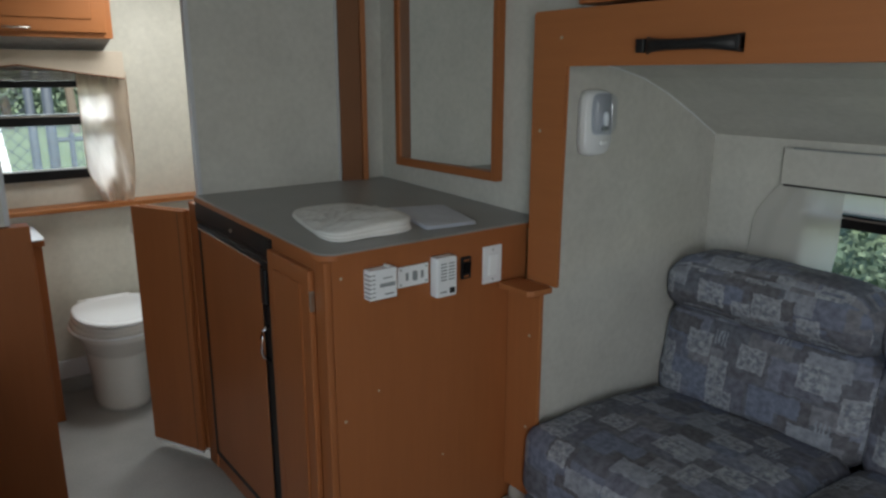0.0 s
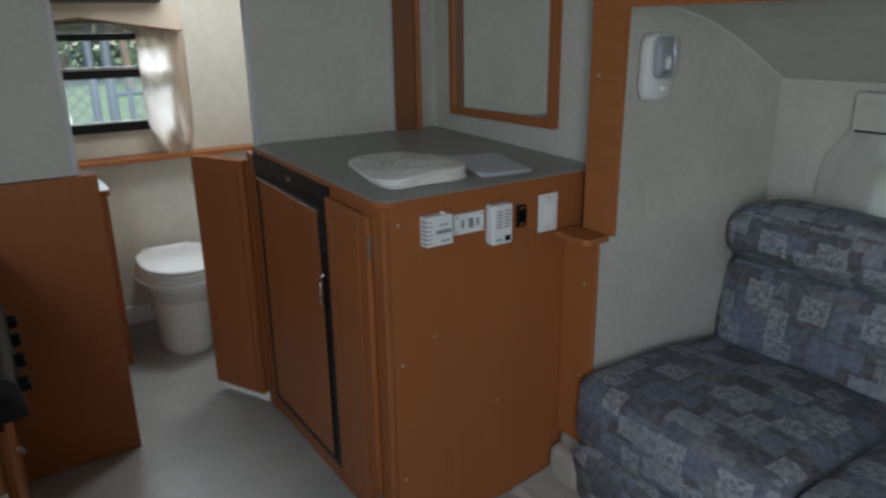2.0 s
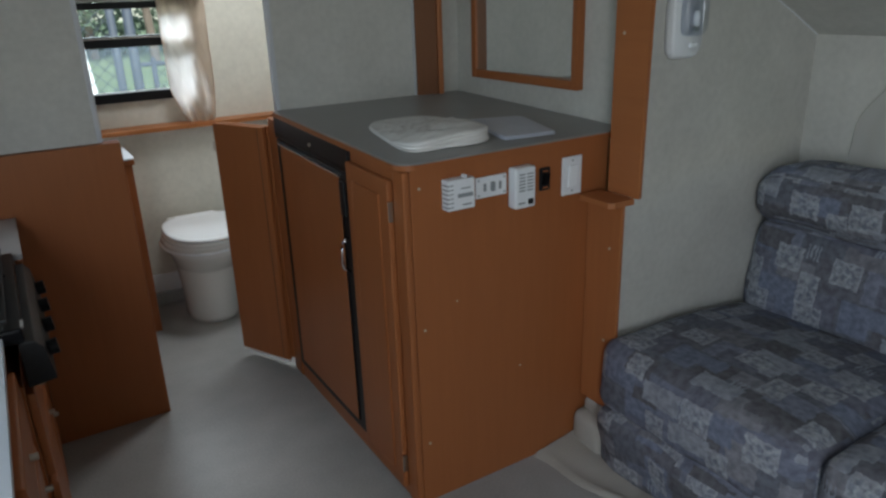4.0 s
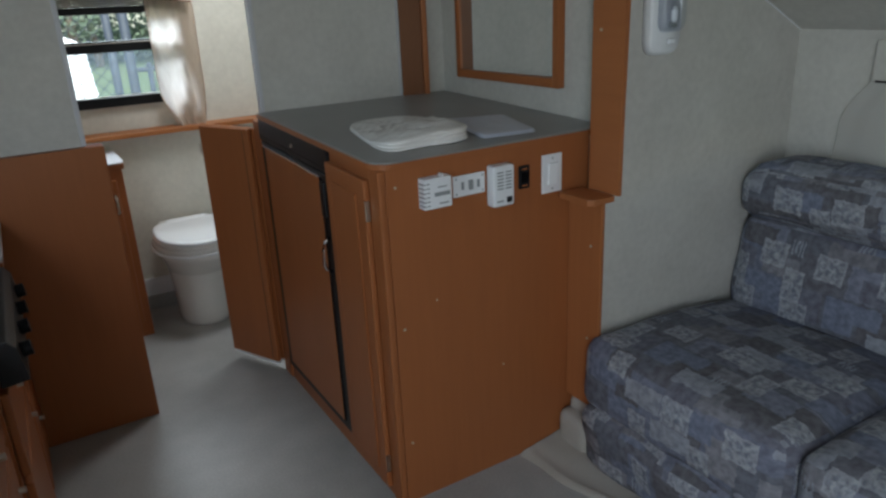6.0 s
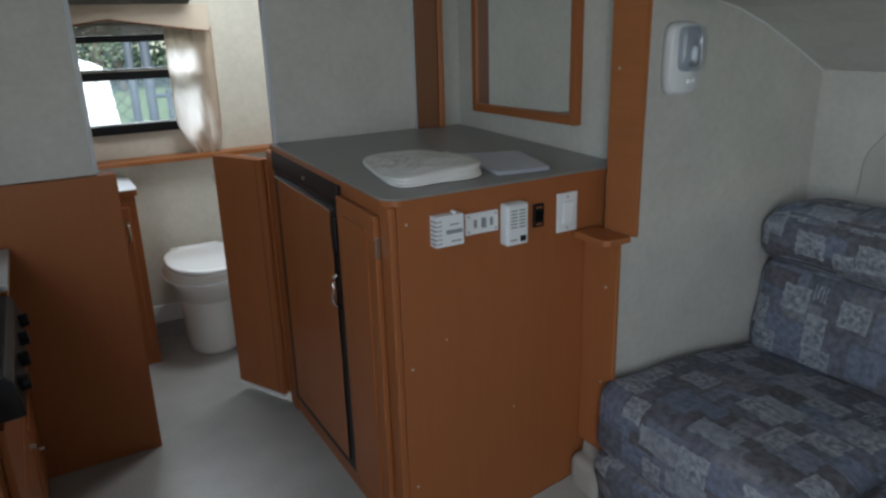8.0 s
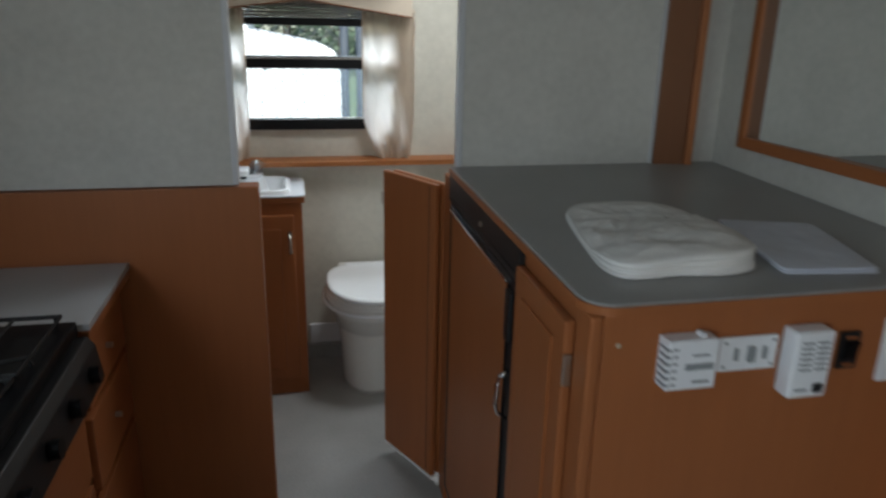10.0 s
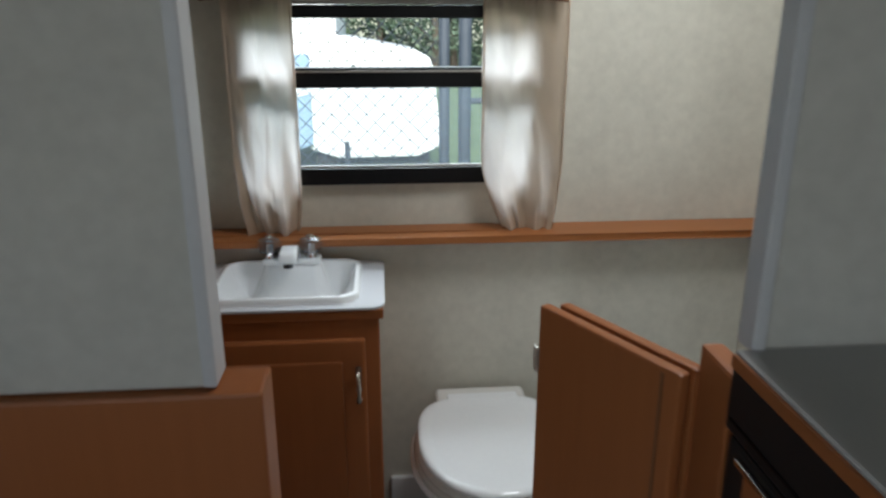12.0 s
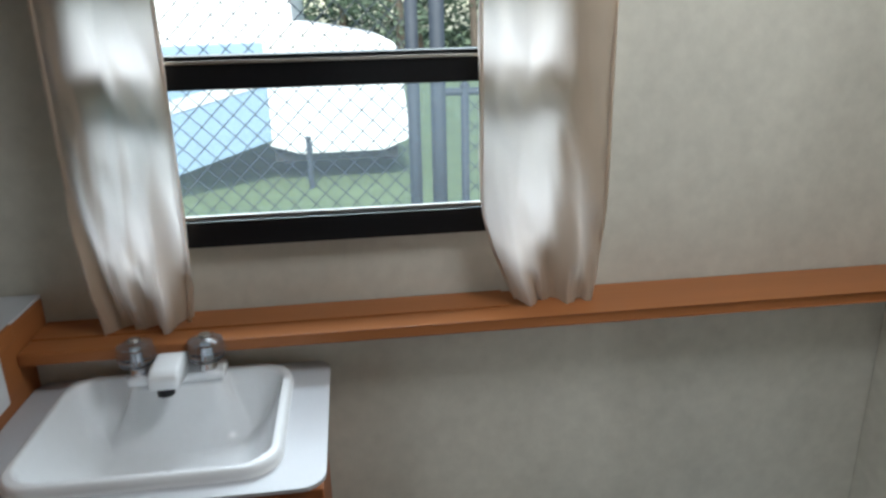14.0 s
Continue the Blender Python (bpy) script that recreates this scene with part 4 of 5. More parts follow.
def bay_curtain():
    t = thing("curtain", (2.15, 0.88, 0.84), "sheer cream curtain beside the sofa window", "curtain")
    bm = bmesh.new()
    rows = []
    for j in range(31):
        v = j / 30
        pinch = max(0, 1 - v / 0.4)
        row = []
        for i in range(41):
            u = i / 40
            y = 0.775 + 0.015 * pinch + u * (0.200 + 0.085 * math.sin(0.5 * math.pi * min(1.0, (1 - v) / 0.5)))
            x = 2.160 - (0.0022 * math.sin(u * 11 + 1.5 * v) + 0.0008 * math.sin(u * 27 + 2 * v)) - 0.012 * math.sin(math.pi * u) * (1 - 0.6 * v)
            row.append(bm.verts.new((x, y, 0.80 + 0.31 * v)))
        rows.append(row)
    for a, b in zip(rows, rows[1:]):
        for i in range(40):
            bm.faces.new((a[i], a[i + 1], b[i + 1], b[i]))
    part("cloth", bm, SHEER, t, smooth=True)
    return t


bay_curtain()
roller = thing("roller_blind", (2.16, 0.42, 1.06), "pale rolled blind under the valance", "blind")
part("roll", box(2.164, 2.170, 0.03, 0.80, 1.050, 1.135, 0.002), BLIND, roller)
part("bottom_bar", rod([(2.166, 0.03, 1.048), (2.166, 0.80, 1.048)], 0.005, 10), WHITE, roller)


def wall_lamp():
    """A squarish oval base with a clear cover over a bulb and a push switch below."""
    t = thing("wall_lamp", (1.532, 1.24, 1.225), "white oval plastic wall lamp with a clear lens, unlit", "lamp")

    def oval(y, s, cx=1.520, cz=1.317, rx=0.062, rz=0.095):
        ring = [6.28318 * k / 40 for k in range(40)]
        return [(cx + rx * s * math.copysign(abs(math.cos(a)) ** 0.50, math.cos(a)), y, cz + rz * s * math.copysign(abs(math.sin(a)) ** 0.42, math.sin(a))) for a in ring]
    base = part("base", loft([oval(1.2395, 1.0), oval(1.226, 1.0), oval(1.215, 0.97), oval(1.209, 0.90)]), WHITE, t, smooth=True)
    part("reflector", loft([oval(1.2088, 1.0, 1.527, 1.343, 0.042, 0.056), oval(1.2070, 0.98, 1.527, 1.343, 0.042, 0.056)]), LAMP_GREY, base, "grey reflector", True)
    part("bulb", lathe([(0.004, 0.0), (0.009, 0.006), (0.010, 0.030), (0.005, 0.042)], (1.535, 1.198, 1.308), 12), WHITE_GLOSS, base, "small wedge bulb", True)
    part("bulb_clip", box(1.525, 1.545, 1.194, 1.2065, 1.296, 1.307, 0.002), GREY_PRINT, base)
    part("lens", loft([oval(1.2068, 1.0, 1.527, 1.343, 0.046, 0.060), oval(1.190, 0.97, 1.527, 1.343, 0.046, 0.060), oval(1.185, 0.88, 1.527, 1.343, 0.046, 0.060)]), LENS, base, "clear ribbed lens", True)
    part("switch", box(1.522, 1.550, 1.199, 1.2092, 1.252, 1.266, 0.004), WHITE_GLOSS, base, "white switch")
    return t


wall_lamp()


# ---- kitchen ----
def kitchen_run():
    for y0, y1, n in ((1.905, 2.299, 3), (1.357, 1.900, 1), (0.45, 1.352, 2)):
        t = thing("base_cabinet", ((-0.47), (y0 + y1) / 2, 0), "brown wood-grain kitchen base cabinet with small pulls", "cabinet")
        if n == 2:
            part("body", board_with_holes("z", 0.0, 0.772, -0.748, -0.222, y0, y1, [(-0.69, -0.30, 0.65, 1.20)]), OAK, t)
        else:
            part("body", box(-0.748, -0.200, y0, y1, 0.0, 0.698 if n == 1 else 0.772), OAK, t)
        if n == 1:
            d = part("drawer", box(-0.1995, -0.182, y0 + 0.02, y1 - 0.02, 0.47, 0.67, 0.005), OAK_Y, t)
            part("knob", rod([(-0.182, 1.63, 0.57), (-0.168, 1.63, 0.57)], 0.007, 12), NICKEL, d, "nickel knob")
            d = part("door", box(-0.1995, -0.182, y0 + 0.02, y1 - 0.02, 0.07, 0.45, 0.005), OAK, t)
            part("knob", rod([(-0.182, y1 - 0.07, 0.38), (-0.168, y1 - 0.07, 0.38)], 0.007, 12), NICKEL, d, "nickel knob")
        elif n == 3:
            for a, b in ((0.60, 0.75), (0.40, 0.58), (0.07, 0.38)):
                d = part("drawer", box(-0.1995, -0.182, y0 + 0.02, y1 - 0.02, a, b, 0.005), OAK_Y, t)
                part("knob", rod([(-0.182, (y0 + y1) / 2, (a + b) / 2), (-0.168, (y0 + y1) / 2, (a + b) / 2)], 0.007, 12), NICKEL, d, "nickel knob")
        else:
            for a, b in ((y0 + 0.02, (y0 + y1) / 2 - 0.01), ((y0 + y1) / 2 + 0.01, y1 - 0.02)):
                d = part("door", box(-0.2215, -0.204, a, b, 0.07, 0.58, 0.005), OAK, t)
                part("knob", rod([(-0.204, b - 0.05, 0.50), (-0.190, b - 0.05, 0.50)], 0.007, 12), NICKEL, d, "nickel knob")
                d = part("drawer", box(-0.2215, -0.204, a, b, 0.60, 0.75, 0.005), OAK_Y, t)
                part("knob", rod([(-0.204, (a + b) / 2, 0.675), (-0.190, (a + b) / 2, 0.675)], 0.007, 12), NICKEL, d, "nickel knob")
    for y0, y1, x1 in ((1.905, 2.2985, -0.156), (0.44, 1.354, -0.212)):
        t = thing("worktop", (-0.46, (y0 + y1) / 2, 0.773), "pale grey laminate kitchen worktop with a wooden edge", "countertop")
        if y0 < 1:
            part("slab", board_with_holes("z", 0.796, 0.016, -0.748, x1, y0, y1, [(-0.695, -0.297, 0.635, 1.235)]), PALE_LAMINATE, t)
        else:
            # Rear slab: the weaker light here is put into a darker grey.
            part("slab", box(-0.748, x1, y0, y1, 0.796, 0.812, 0.002), WORKTOP_DIM, t)
        part("edge_band", box(x1 - 0.02, x1 - 0.002, y0, y1, 0.773, 0.7955, 0.003), OAK_Y, t, "brown wooden edge band")


kitchen_run()


def cooktop():
    t = thing("cooktop", (-0.45, 1.63, 0.70), "black gas cooktop with metal burners and a low front panel", "cooktop")
    top = part("top", box(-0.74, -0.176, 1.358, 1.900, 0.790, 0.822, 0.006), BLACK_GLOSS, t)
    for x, y in ((-0.30, 1.66), (-0.56, 1.49), (-0.56, 1.77)):
        b = part("burner", lathe([(0.052, 0.0), (0.052, 0.006), (0.034, 0.008), (0.034, 0.014), (0.010, 0.016)], (x, y, 0.8222)), CHROME, top, "bright metal burner", True)
        for k in range(4):
            a = k * math.pi / 2 + 0.4
            part("grate_bar", rod([(x + 0.04 * math.cos(a), y + 0.04 * math.sin(a), 0.842), (x + 0.105 * math.cos(a), y + 0.105 * math.sin(a), 0.840), (x + 0.11 * math.cos(a), y + 0.11 * math.sin(a), 0.823)], 0.004, 6), IRON, b)
    for ga, gb in ((1.372, 1.622), (1.636, 1.886)):
        grate = part("grate", rod([(-0.70, ga, 0.839), (-0.20, ga, 0.839), (-0.20, gb, 0.839), (-0.70, gb, 0.839), (-0.70, ga, 0.839)], 0.0045, 6), IRON, t, "black wire grate")
        for k in range(1, 6):
            x = -0.70 + 0.5 * k / 6
            part("grate_wire", rod([(x, ga, 0.839), (x, gb, 0.839)], 0.0035, 6), IRON, grate)
        for x, y in ((-0.69, ga), (-0.21, ga), (-0.69, gb), (-0.21, gb)):
            part("grate_foot", rod([(x, y, 0.8222), (x, y, 0.839)], 0.004, 6), IRON, grate)
    panel = part("control_panel", prism([(-0.190, 0.690), (-0.136, 0.696), (-0.146, 0.770), (-0.160, 0.789), (-0.190, 0.789)], "y", 1.362, 1.896, 0.003), BLACK, t)
    for k in range(4):
        y = 1.43 + 0.13 * k
        part("knob", rod([(-0.141, y, 0.738), (-0.122, y, 0.740)], 0.017, 14), BLACK_GLOSS, panel)
    part("trim", box(-0.178, -0.172, 1.362, 1.40, 0.8222, 0.8245), CHROME, top, "small bright corner trim")
    return t


cooktop()


def ring_slab(outer, inner, z0, z1):
    """A flat slab with a rounded cut-out; both outlines have as many corners."""
    bm = bmesh.new()
    rows = [[bm.verts.new((p[0], p[1], z)) for p in ring] for ring, z in ((outer, z0), (outer, z1), (inner, z1), (inner, z0))]
    n = len(outer)
    for a, b in ((0, 1), (1, 2), (2, 3), (3, 0)):
        for k in range(n):
            bm.faces.new((rows[a][k], rows[a][(k + 1) % n], rows[b][(k + 1) % n], rows[b][k]))
    return bm


def basin(name, x0, x1, y0, y1, z, depth, wall, mat, label):
    """A drop-in basin: rolled rim, sloping sides and a drain."""
    t = thing(name, ((x0 + x1) / 2, (y0 + y1) / 2, z), label, "sink")
    rings = [round_rect(x0 + a, x1 - a, y0 + a, y1 - b, r, z + h) for a, b, r, h in (
        (0, 0, 0.045, 0.0), (0.0, 0, 0.045, 0.006), (0.003, 0.003, 0.043, 0.0105), (wall * 0.35, wall * 0.35, 0.040, 0.0125), (wall * 0.75, wall * 2.3, 0.038, 0.0115),
        (wall, wall * 2.55, 0.036, 0.007), (wall + 0.003, wall * 2.6 + 0.003, 0.036, -depth * 0.15), (wall + 0.007, wall * 2.6 + 0.007, 0.036, -depth * 0.6), (wall + 0.02, wall * 2.6 + 0.02, 0.04, -depth * 0.92), (wall + 0.05, wall * 2.6 + 0.05, 0.04, -depth))]
    part("bowl", loft(rings, False), mat, t, smooth=True)
    part("drain", lathe([(0.022, 0.0), (0.022, 0.002), (0.012, 0.001)], ((x0 + x1) / 2, (y0 + y1) / 2 - 0.01, z - depth + 0.0005), 16), CHROME, t, "chrome drain")
    return t


basin("kitchen_sink", -0.71, -0.282, 0.62, 1.25, 0.8125, 0.13, 0.025, WHITE_GLOSS, "white enamel kitchen sink let into the worktop")


# ---- washroom ----
def washbasin():
    """A drop-in basin with a thin rolled rim and a tap deck that juts into the bowl."""
    x0, x1, y0, y1, z, depth = -0.086, 0.252, 3.042, 3.326, 0.8058, 0.085
    t = thing("washbasin", ((x0 + x1) / 2, (y0 + y1) / 2, z), "white rectangular washbasin with rounded corners and a raised tap deck", "sink")

    def inside(px, py, a0, a1, b0, b1, r):
        """Depth of a point inside a rounded rectangle, negative outside."""
        qx = abs(px - (a0 + a1) / 2) - (a1 - a0) / 2 + r
        qy = abs(py - (b0 + b1) / 2) - (b1 - b0) / 2 + r
        return r - math.hypot(max(qx, 0), max(qy, 0)) - min(max(qx, qy), 0)

    def height(px, py):
        rim = 0.014 * (1 - (1 - min(1.0, max(0.0, inside(px, py, x0, x1, y0, y1, 0.05)) / 0.009)) ** 2) ** 0.5
        bowl = min(inside(px, py, x0 + 0.014, x1 - 0.014, y0 + 0.014, y1 - 0.014, 0.045), -inside(px, py, 0.014, 0.148, 3.276, 3.42, 0.015) * 1.15)
        if bowl <= 0:
            return rim
        return rim - depth * (1 - (1 - min(1.0, bowl / 0.065)) ** 2.2)

    outline = round_rect(x0, x1, y0, y1, 0.05, 0, 24)
    path = []
    for a, b in zip(outline, outline[1:] + outline[:1]):
        steps = max(1, int(math.dist(a, b) / 0.004))
        path += [(a[0] + (b[0] - a[0]) * k / steps, a[1] + (b[1] - a[1]) * k / steps) for k in range(steps)]
    cx, cy = 0.081, 3.16
    fall = [1 - (k / 60) ** 1.25 for k in range(60)]
    rings = [[(px, py, z) for px, py in path]]
    for s in fall:
        rings.append([(cx + (px - cx) * s, cy + (py - cy) * s, z + height(cx + (px - cx) * s, cy + (py - cy) * s)) for px, py in path])
    part("bowl", loft(rings, False), WHITE_GLOSS, t, smooth=True)
    part("drain", lathe([(0.022, 0.0), (0.022, 0.002), (0.012, 0.001)], (cx, cy - 0.005, z + 0.0155 - depth), 16), CHROME, t, "chrome drain")
    return t


def vanity():
    t = thing("vanity", (0.08, 3.16, 0), "brown wooden washroom vanity with one door", "vanity")
    part("body", board_with_holes("z", 0.0, 0.776, -0.137, 0.290, 3.042, LOWY - 0.002, [(-0.075, 0.24, 3.062, 3.312)]), OAK, t)
    part("face_frame", box(-0.137, 0.293, 3.026, 3.0415, 0.0, 0.776, 0.004), OAK, t)
    d = part("door", box(-0.105, 0.262, 3.008, 3.0255, 0.075, 0.735, 0.006), OAK, t)
    part("panel", box(-0.055, 0.212, 3.0035, 3.0078, 0.125, 0.685, 0.004), OAK, d)
    h = [(0.246, 3.008, 0.668), (0.246, 2.985, 0.660), (0.246, 2.983, 0.63), (0.246, 2.985, 0.600), (0.246, 3.008, 0.592)]
    part("handle", rod(h, 0.006, 8), NICKEL, d, "nickel pull handle", True)
    return t


vanity()
vt = thing("washroom_countertop", (0.08, 3.16, 0.777), "pale laminate vanity top with a dark wooden edge", "countertop")
part("slab", ring_slab(round_rect(-0.137, 0.306, 3.016, LOWY - 0.003, 0.03, 0), round_rect(-0.075, 0.240, 3.062, 3.312, 0.03, 0), 0.8002, 0.8055), PALE_LAMINATE, vt)
washbasin()
part("edge_band", box(-0.137, 0.303, 3.019, 3.041, 0.7765, 0.7998, 0.003), OAK_X, vt, "dark wooden edge")


def side_cabinet():
    t = thing("side_cabinet", (-0.45, 3.18, 0), "brown wooden side cabinet with a pale top beside the vanity", "cabinet")
    part("body", box(-0.748, -0.1385, 2.945, 3.407, 0, 0.921, 0.003), GOLDEN_Y, t)
    part("top", box(-0.748, -0.1395, 2.944, 3.4075, 0.9213, 0.9265, 0.001), PALE_LAMINATE, t)
    part("edge_band", box(-0.1383, -0.132, 2.944, 3.289, 0.902, 0.928, 0.002), GOLDEN_Y, t)
    o = part("outlet_plate", box(-0.1382, -0.132, 3.125, 3.240, 0.828, 0.900, 0.002), WHITE, t, "white outlet plate")
    return t


side_cabinet()


def faucet():
    t = thing("faucet", (0.082, 3.292, 0.8195), "white washbasin tap with two clear smoky knobs", "faucet")
    part("base", box(0.012, 0.152, 3.272, 3.318, 0.8200, 0.836, 0.007, 3), WHITE_GLOSS, t)
    spout = prism([(3.300, 0.836), (3.300, 0.860), (3.282, 0.868), (3.236, 0.866), (3.220, 0.858), (3.220, 0.838), (3.238, 0.836), (3.266, 0.842)], "x", 0.058, 0.100, 0.006)
    part("spout", spout, WHITE_GLOSS, t, smooth=True)
    part("aerator", lathe([(0.012, 0), (0.012, 0.009)], (0.079, 3.231, 0.8285), 14), BLACK, t, "dark aerator ring")
    for x in (0.028, 0.128):
        s = part("stem", lathe([(0.013, 0), (0.011, 0.010), (0.007, 0.012), (0.007, 0.036)], (x, 3.288, 0.8362), 14), CHROME, t)
        prof = [(0.013, 0.0), (0.024, 0.006), (0.029, 0.020), (0.026, 0.036), (0.012, 0.042)]
        part("knob", lathe(prof, (x, 3.288, 0.8460), 10), ACRYLIC, s, "faceted clear knob")
        part("knob_cap", lathe([(0.010, 0), (0.008, 0.003)], (x, 3.288, 0.8885), 10), CHROME, s)
    return t


faucet()


def toilet():
    t = thing("toilet", (0.553, 3.05, 0), "white plastic trailer toilet with a closed lid", "toilet")
    cx = 0.553

    def egg(w, y0, y1, z, n=40):
        """An egg-shaped ring, blunter towards the wall."""
        pts = []
        for k in range(n):
            a = 6.28318 * k / n
            c, s = math.cos(a), math.sin(a)
            ym = y0 + (y1 - y0) * 0.55
            ry = (y1 - ym) if s > 0 else (ym - y0)
            p = 0.62 if s > 0 else 0.95
            pts.append((cx + w * math.copysign(abs(c) ** p, c), ym + ry * math.copysign(abs(s) ** p, s), z))
        return pts
    def tilted(ring):
        """The lid and seat rise a little towards the hinge."""
        return [(x, y, z + 0.035 * (y - 2.84)) for x, y, z in ring]
    part("pedestal", loft([egg(0.118, 2.965, 3.27, 0.0), egg(0.116, 2.962, 3.27, 0.02), egg(0.122, 2.952, 3.27, 0.14), egg(0.134, 2.935, 3.272, 0.255), egg(0.138, 2.930, 3.272, 0.268), egg(0.141, 2.926, 3.272, 0.270), egg(0.158, 2.900, 3.276, 0.330), egg(0.178, 2.868, 3.280, 0.366)]), CERAMIC, t, smooth=True)
    part("lip", loft([egg(0.180, 2.866, 3.281, 0.3662), egg(0.193, 2.853, 3.283, 0.370), egg(0.195, 2.850, 3.284, 0.375), egg(0.191, 2.855, 3.282, 0.3795)]), WHITE_GLOSS, t, smooth=True)
    part("rim", loft([egg(0.186, 2.861, 3.280, 0.3797), egg(0.184, 2.862, 3.278, 0.392), egg(0.180, 2.858, 3.274, 0.4025)]), CERAMIC, t, smooth=True)
    part("seat", loft([tilted(r) for r in (egg(0.174, 2.856, 3.245, 0.403), egg(0.181, 2.848, 3.246, 0.406), egg(0.181, 2.848, 3.246, 0.418), egg(0.172, 2.858, 3.242, 0.421), egg(0.168, 2.864, 3.242, 0.4255))]), CERAMIC, t, smooth=True)
    part("lid", loft([tilted(r) for r in (egg(0.170, 2.858, 3.244, 0.426), egg(0.177, 2.847, 3.246, 0.429), egg(0.178, 2.845, 3.247, 0.436), egg(0.174, 2.851, 3.244, 0.4425), egg(0.166, 2.862, 3.238, 0.4445), egg(0.150, 2.884, 3.215, 0.4420), egg(0.138, 2.905, 3.195, 0.4412), egg(0.05, 3.01, 3.12, 0.4415))]), WHITE_GLOSS, t, smooth=True)
    part("hinge_cover", turned(box(cx - 0.092, cx + 0.092, 3.222, 3.258, 0.4440, 0.4575, 0.006, 3), (cx, 3.2, 0.45), rx=2), WHITE_GLOSS, t)
    part("back_housing", box(cx - 0.12, cx + 0.12, 3.250, 3.320, 0.30, 0.443, 0.015, 3), CERAMIC, t)
    return t


toilet()


def bathtub():
    t = thing("bathtub", (1.02, 2.95, 0), "small white plastic bathtub in the corner of the washroom", "bathtub")
    rings = [round_rect(0.755 + a, LOWX - 0.002 - a, 2.62 + a, LOWY - 0.014 - a, r, z) for a, r, z in (
        (0.01, 0.03, 0.0), (0, 0.03, 0.34), (0, 0.03, 0.365), (0.006, 0.03, 0.372), (0.045, 0.05, 0.372), (0.055, 0.06, 0.360), (0.085, 0.08, 0.10), (0.12, 0.08, 0.07))]
    part("tub", loft(rings), WHITE_GLOSS, t, smooth=True)
    part("wall_flange", box(0.757, LOWX - 0.003, LOWY - 0.0135, LOWY - 0.001, 0.30, 0.392, 0.003), WHITE_GLOSS, t)
    return t


bathtub()


def towel_bar():
    t = thing("towel_bar", (1.26, 3.1, 0.79), "white plastic towel bar on the low washroom wall", "towel bar")
    for y in (3.13, 2.72):
        part("bracket", prism([(LOWX, 0.822), (LOWX, 0.854), (1.248, 0.850), (1.226, 0.846), (1.226, 0.835), (1.248, 0.832)], "y", y - 0.007, y + 0.007, 0.003), WHITE, t)
    part("bar", rod([(1.233, 2.73, 0.840), (1.233, 3.12, 0.840)], 0.0035, 10), TRIM_GREY, t)
    return t


towel_bar()

# ---- outside ----
GZ = -0.75
solid("ground", box(-90, 90, -90, 110, GZ - 0.3, GZ), GRASS, "mown green lawn round the trailer", "lawn")


def chain_fence():
    t = thing("chain_link_fence", (0.0, 5.6, GZ), "grey chain-link fence with steel posts and a gate", "fence")
    for x, r, h in ((0.66, 0.030, 2.8), (0.775, 0.036, 2.9), (0.90, 0.020, 1.75), (-2.3, 0.028, 2.8), (3.3, 0.028, 2.1)):
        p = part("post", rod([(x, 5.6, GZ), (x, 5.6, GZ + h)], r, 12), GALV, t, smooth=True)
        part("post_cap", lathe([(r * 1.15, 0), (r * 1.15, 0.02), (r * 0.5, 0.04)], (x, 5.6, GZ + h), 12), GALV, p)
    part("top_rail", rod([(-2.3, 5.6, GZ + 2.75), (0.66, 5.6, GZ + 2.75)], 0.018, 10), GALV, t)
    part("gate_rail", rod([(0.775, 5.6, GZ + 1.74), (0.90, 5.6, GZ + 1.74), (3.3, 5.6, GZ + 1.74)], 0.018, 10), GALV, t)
    for z in (0.92, 1.04, 1.12):
        part("latch", rod([(0.66, 5.57, GZ + z), (0.72, 5.55, GZ + z + 0.03), (0.80, 5.57, GZ + z - 0.01)], 0.012, 8), GALV, t)
    bm = bmesh.new()
    step, top = 0.096, 2.72
    for lo, hi, tall in ((-2.3, 0.64, top), (0.92, 3.28, 1.72)):
        n = int((hi - lo) / step)
        for k in range(-int(tall / step), n):
            for s in (1, -1):
                x0 = lo + k * step if s > 0 else hi - k * step
                x1 = x0 + s * tall
                a, b = 0.0, 1.0
                for lim in (lo, hi):
                    tt = (lim - x0) / (x1 - x0)
                    if s > 0:
                        a, b = (max(a, tt), b) if lim == lo else (a, min(b, tt))
                    else:
                        a, b = (a, min(b, tt)) if lim == lo else (max(a, tt), b)
                if b - a > 0.01:
                    rod([(x0 + (x1 - x0) * a, 5.6 + 0.002 * s, GZ + 0.01 + tall * a), (x0 + (x1 - x0) * b, 5.6 + 0.002 * s, GZ + 0.01 + tall * b)], 0.0026, 4, bm)
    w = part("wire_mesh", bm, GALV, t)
    w["kind"] = "stuff"
    return t


chain_fence()


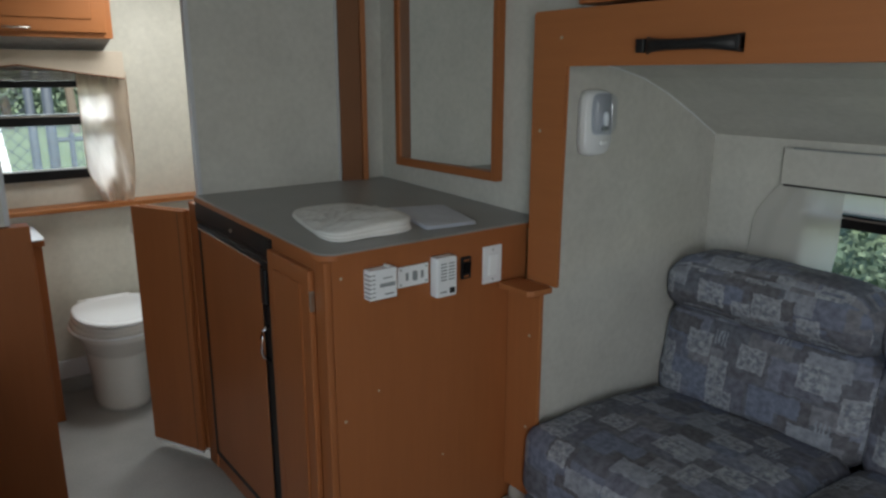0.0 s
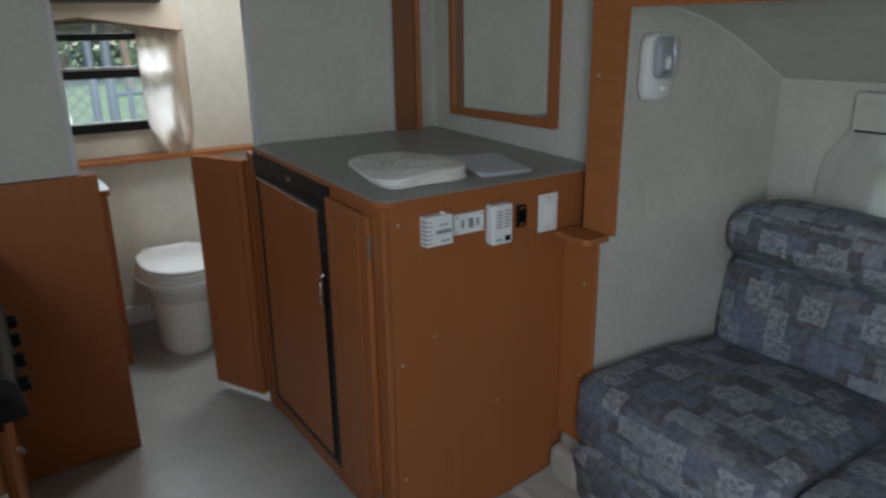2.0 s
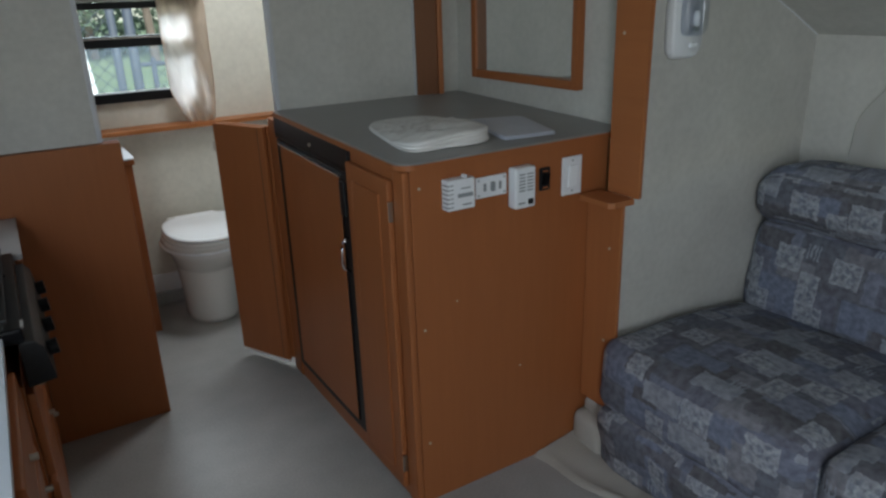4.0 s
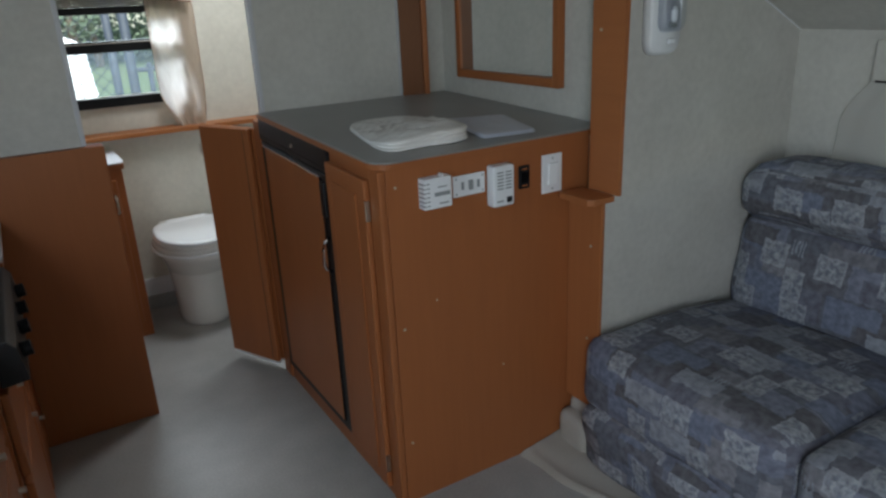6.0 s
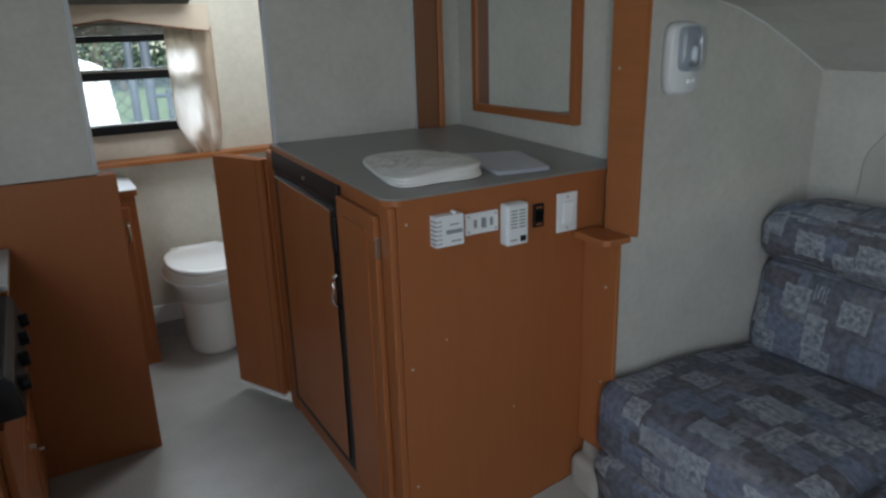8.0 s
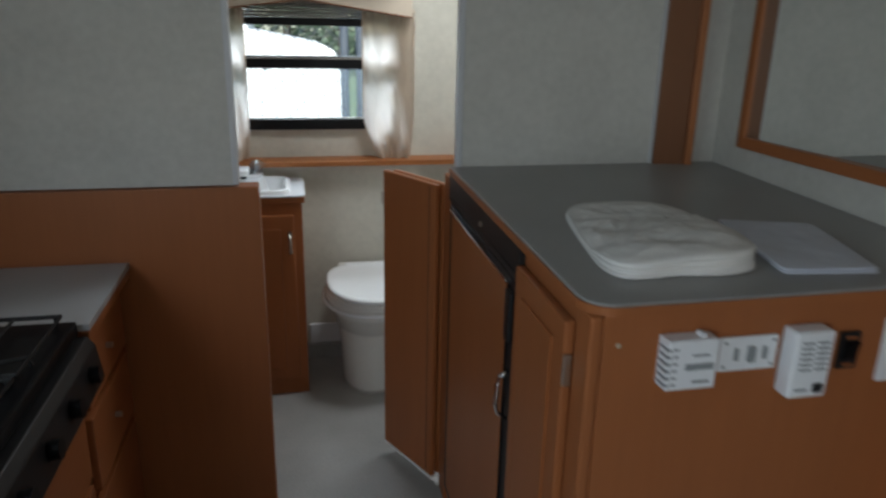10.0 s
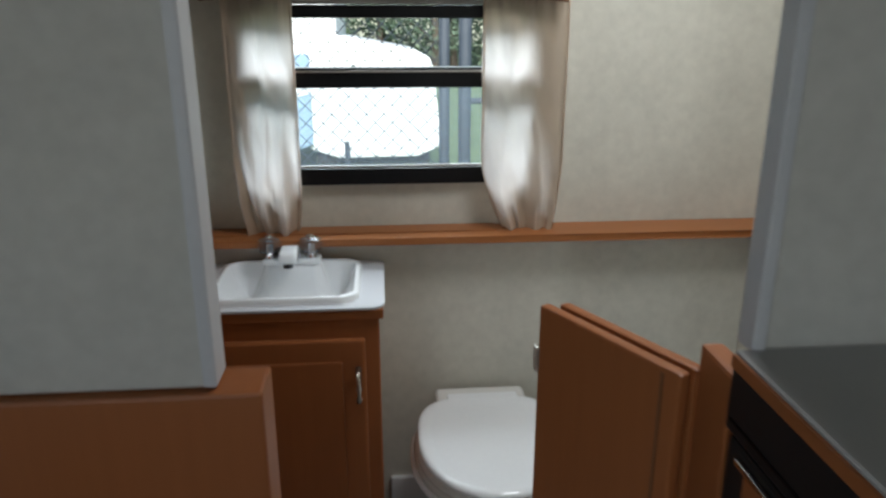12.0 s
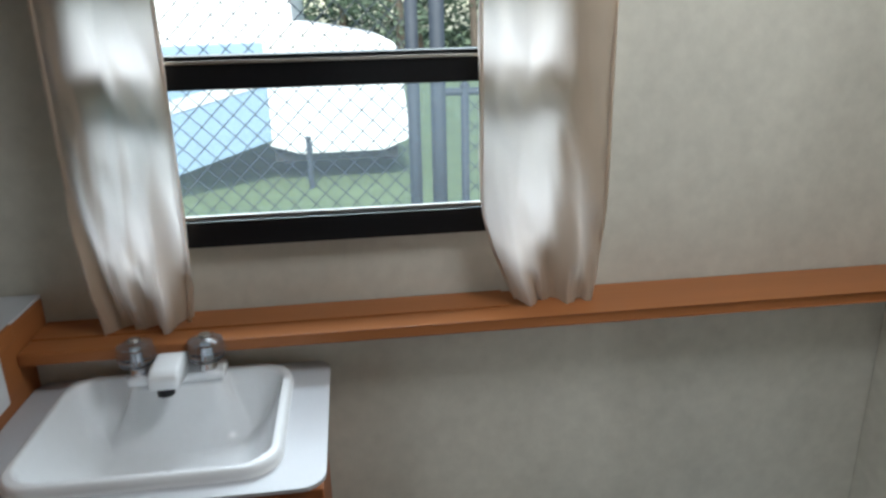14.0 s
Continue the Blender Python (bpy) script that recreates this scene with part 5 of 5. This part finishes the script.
def camper():
    """A trailer whose parts are drawn small and then enlarged about a point at eye height, down to the lawn."""
    t = thing("camper_trailer", (-0.6, 11.5, GZ), "white camper trailer parked on the grass beyond the fence", "trailer")
    front = [(-0.55, -0.01), (-0.20, -0.12), (0.75, -0.11), (0.98, 0.0), (1.04, 0.02), (1.04, 0.20), (0.96, 0.24), (0.96, 0.90), (0.90, 1.06), (0.74, 1.14), (-0.10, 1.30), (-0.55, 1.32)]
    body = part("nose", prism(front, "y", 10.2, 12.4, 0.05), TRAILER_WHITE, t, smooth=False)
    part("main_body", box(-3.4, -0.20, 10.6, 13.2, -0.02, 2.4, 0.08, 3), TRAILER_WHITE, t)
    panel = prism([(-2.6, 9.0), (-0.5, 10.15), (-0.5, 10.35), (-2.6, 9.2)], "z", 0.06, 1.1, 0.02)
    for v in panel.verts:
        if v.co.z < 0.5:
            v.co.z += 0.50 * (v.co.x + 0.5)
    part("side_panel", panel, TRAILER_BLUE, t, "pale blue panel with a slanting lower edge")
    stripe = prism([(-2.6, 8.985), (-0.5, 10.135), (-0.5, 10.145), (-2.6, 8.995)], "z", 0.66, 0.79)
    for v in stripe.verts:
        v.co.z += 0.24 * (v.co.x + 0.5)
    part("stripe", stripe, TRAILER_WHITE, t, "white stripe")
    # Black block that draws the dark shade beneath the trailer's nose.
    part("underframe", box(-0.5, 0.9, 10.35, 12.2, -0.22, -0.105, 0.02), RUBBER, t)
    for x in (-0.45, 0.85):
        wh = part("wheel", turned(lathe([(0.05, -0.09), (0.30, -0.09), (0.33, -0.05), (0.33, 0.05), (0.30, 0.09), (0.05, 0.09)], (x, 11.6, GZ + 0.60), 24), (x, 11.6, GZ + 0.60), ry=90), RUBBER, t)
    part("jack", rod([(-0.1, 10.1, GZ), (-0.1, 10.1, 0.1)], 0.03, 8), GALV, t)
    part("vent_mark", box(-0.02, 0.03, 10.16, 10.19, 0.82, 0.98, 0.01), RUBBER, body)
    eye = Vector((0.38, 2.2, 1.32))
    for ob in t.children_recursive:
        for v in ob.data.vertices:
            p = eye + (v.co + t.location - eye) * 1.15
            v.co = Vector((p.x, p.y, max(p.z, GZ))) - t.location
    return t


camper()


def tree(x, y, h, seed, label):
    t = thing("tree", (x, y, GZ), label, "tree", "trees beyond the fence")
    rng = random.Random(seed)
    tr = []
    for k in range(9):
        v = k / 8
        tr.append((x + 0.15 * math.sin(v * 3 + seed), y + 0.12 * math.cos(v * 2.3 + seed), GZ + h * 0.9 * v))
    bm = bmesh.new()
    for k in range(8):
        rod([tr[k], tr[k + 1]], 0.16 * (1 - k / 8.5) + 0.02, 8, bm)
    limbs = []
    for k in range(16):
        b = Vector(tr[rng.randint(2, 8)])
        a = rng.uniform(0, 6.28)
        ln = rng.uniform(0.8, 2.0)
        e = b + Vector((math.cos(a) * ln, math.sin(a) * ln, rng.uniform(0.2, 1.2)))
        rod([b, (b + e) / 2 + Vector((0, 0, 0.1)), e], 0.035, 6, bm)
        limbs.append((b, e))
    part("trunk", bm, BARK, t)
    verts, faces = [], []
    for _ in range(5200):
        b, e = limbs[rng.randrange(len(limbs))]
        c = b.lerp(e, rng.uniform(0.3, 1.15)) + Vector((rng.gauss(0, 0.42), rng.gauss(0, 0.42), rng.gauss(0, 0.36)))
        s = rng.uniform(0.05, 0.11)
        u = Vector((rng.gauss(0, 1), rng.gauss(0, 1), rng.gauss(0, 1))).normalized()
        w = u.orthogonal().normalized()
        n = len(verts)
        verts += [c - u * s, c + w * s * 0.5, c + u * s, c - w * s * 0.5]
        faces.append((n, n + 1, n + 2, n + 3))
    me = bpy.data.meshes.new("crown")
    me.from_pydata([v - Vector((x, y, GZ)) for v in verts], [], faces)
    me.materials.append(LEAVES)
    cr = new("crown", me)
    cr.parent = t
    cr["kind"] = "stuff"
    return t


for k, (x, y, h) in enumerate(((2.4, 31, 7.5), (5.2, 30, 8), (3.6, 34, 9), (8.5, 32, 8.5), (0.4, 33, 8), (-3.5, 34, 9), (12, 33, 9), (-8, 33, 8.5), (7.0, 1.2, 5.5), (8.5, -1.0, 6), (7.5, 3.5, 6))):
    tree(x, y, h, k + 1, "leafy green tree standing beyond the lawn")


def hedge():
    rng = random.Random(5)
    verts, faces = [], []
    for _ in range(22000):
        x, y, z = rng.uniform(-20, 24), rng.gauss(37, 0.8), GZ + abs(rng.gauss(0, 3.4))
        c, s = Vector((x, y, z)), rng.uniform(0.1, 0.22)
        u = Vector((rng.gauss(0, 1), rng.gauss(0, 1), rng.gauss(0, 1))).normalized()
        w = u.orthogonal().normalized()
        n = len(verts)
        verts += [c - u * s, c + w * s * 0.6, c + u * s, c - w * s * 0.6]
        faces.append((n, n + 1, n + 2, n + 3))
    for _ in range(20000):
        x, y, z = rng.gauss(5.4, 0.4), rng.uniform(-3, 4), GZ + abs(rng.gauss(0, 0.9))
        c, s = Vector((x, y, z)), rng.uniform(0.018, 0.05)
        u = Vector((rng.gauss(0, 1), rng.gauss(0, 1), rng.gauss(0, 1))).normalized()
        w = u.orthogonal().normalized()
        n = len(verts)
        verts += [c - u * s, c + w * s * 0.6, c + u * s, c - w * s * 0.6]
        faces.append((n, n + 1, n + 2, n + 3))
    me = bpy.data.meshes.new("hedge")
    me.from_pydata(verts, [], faces)
    me.materials.append(LEAVES)
    tagged(new("hedge", me), "dense green hedge and shrubs round the lawn", "hedge", kind="stuff")


hedge()
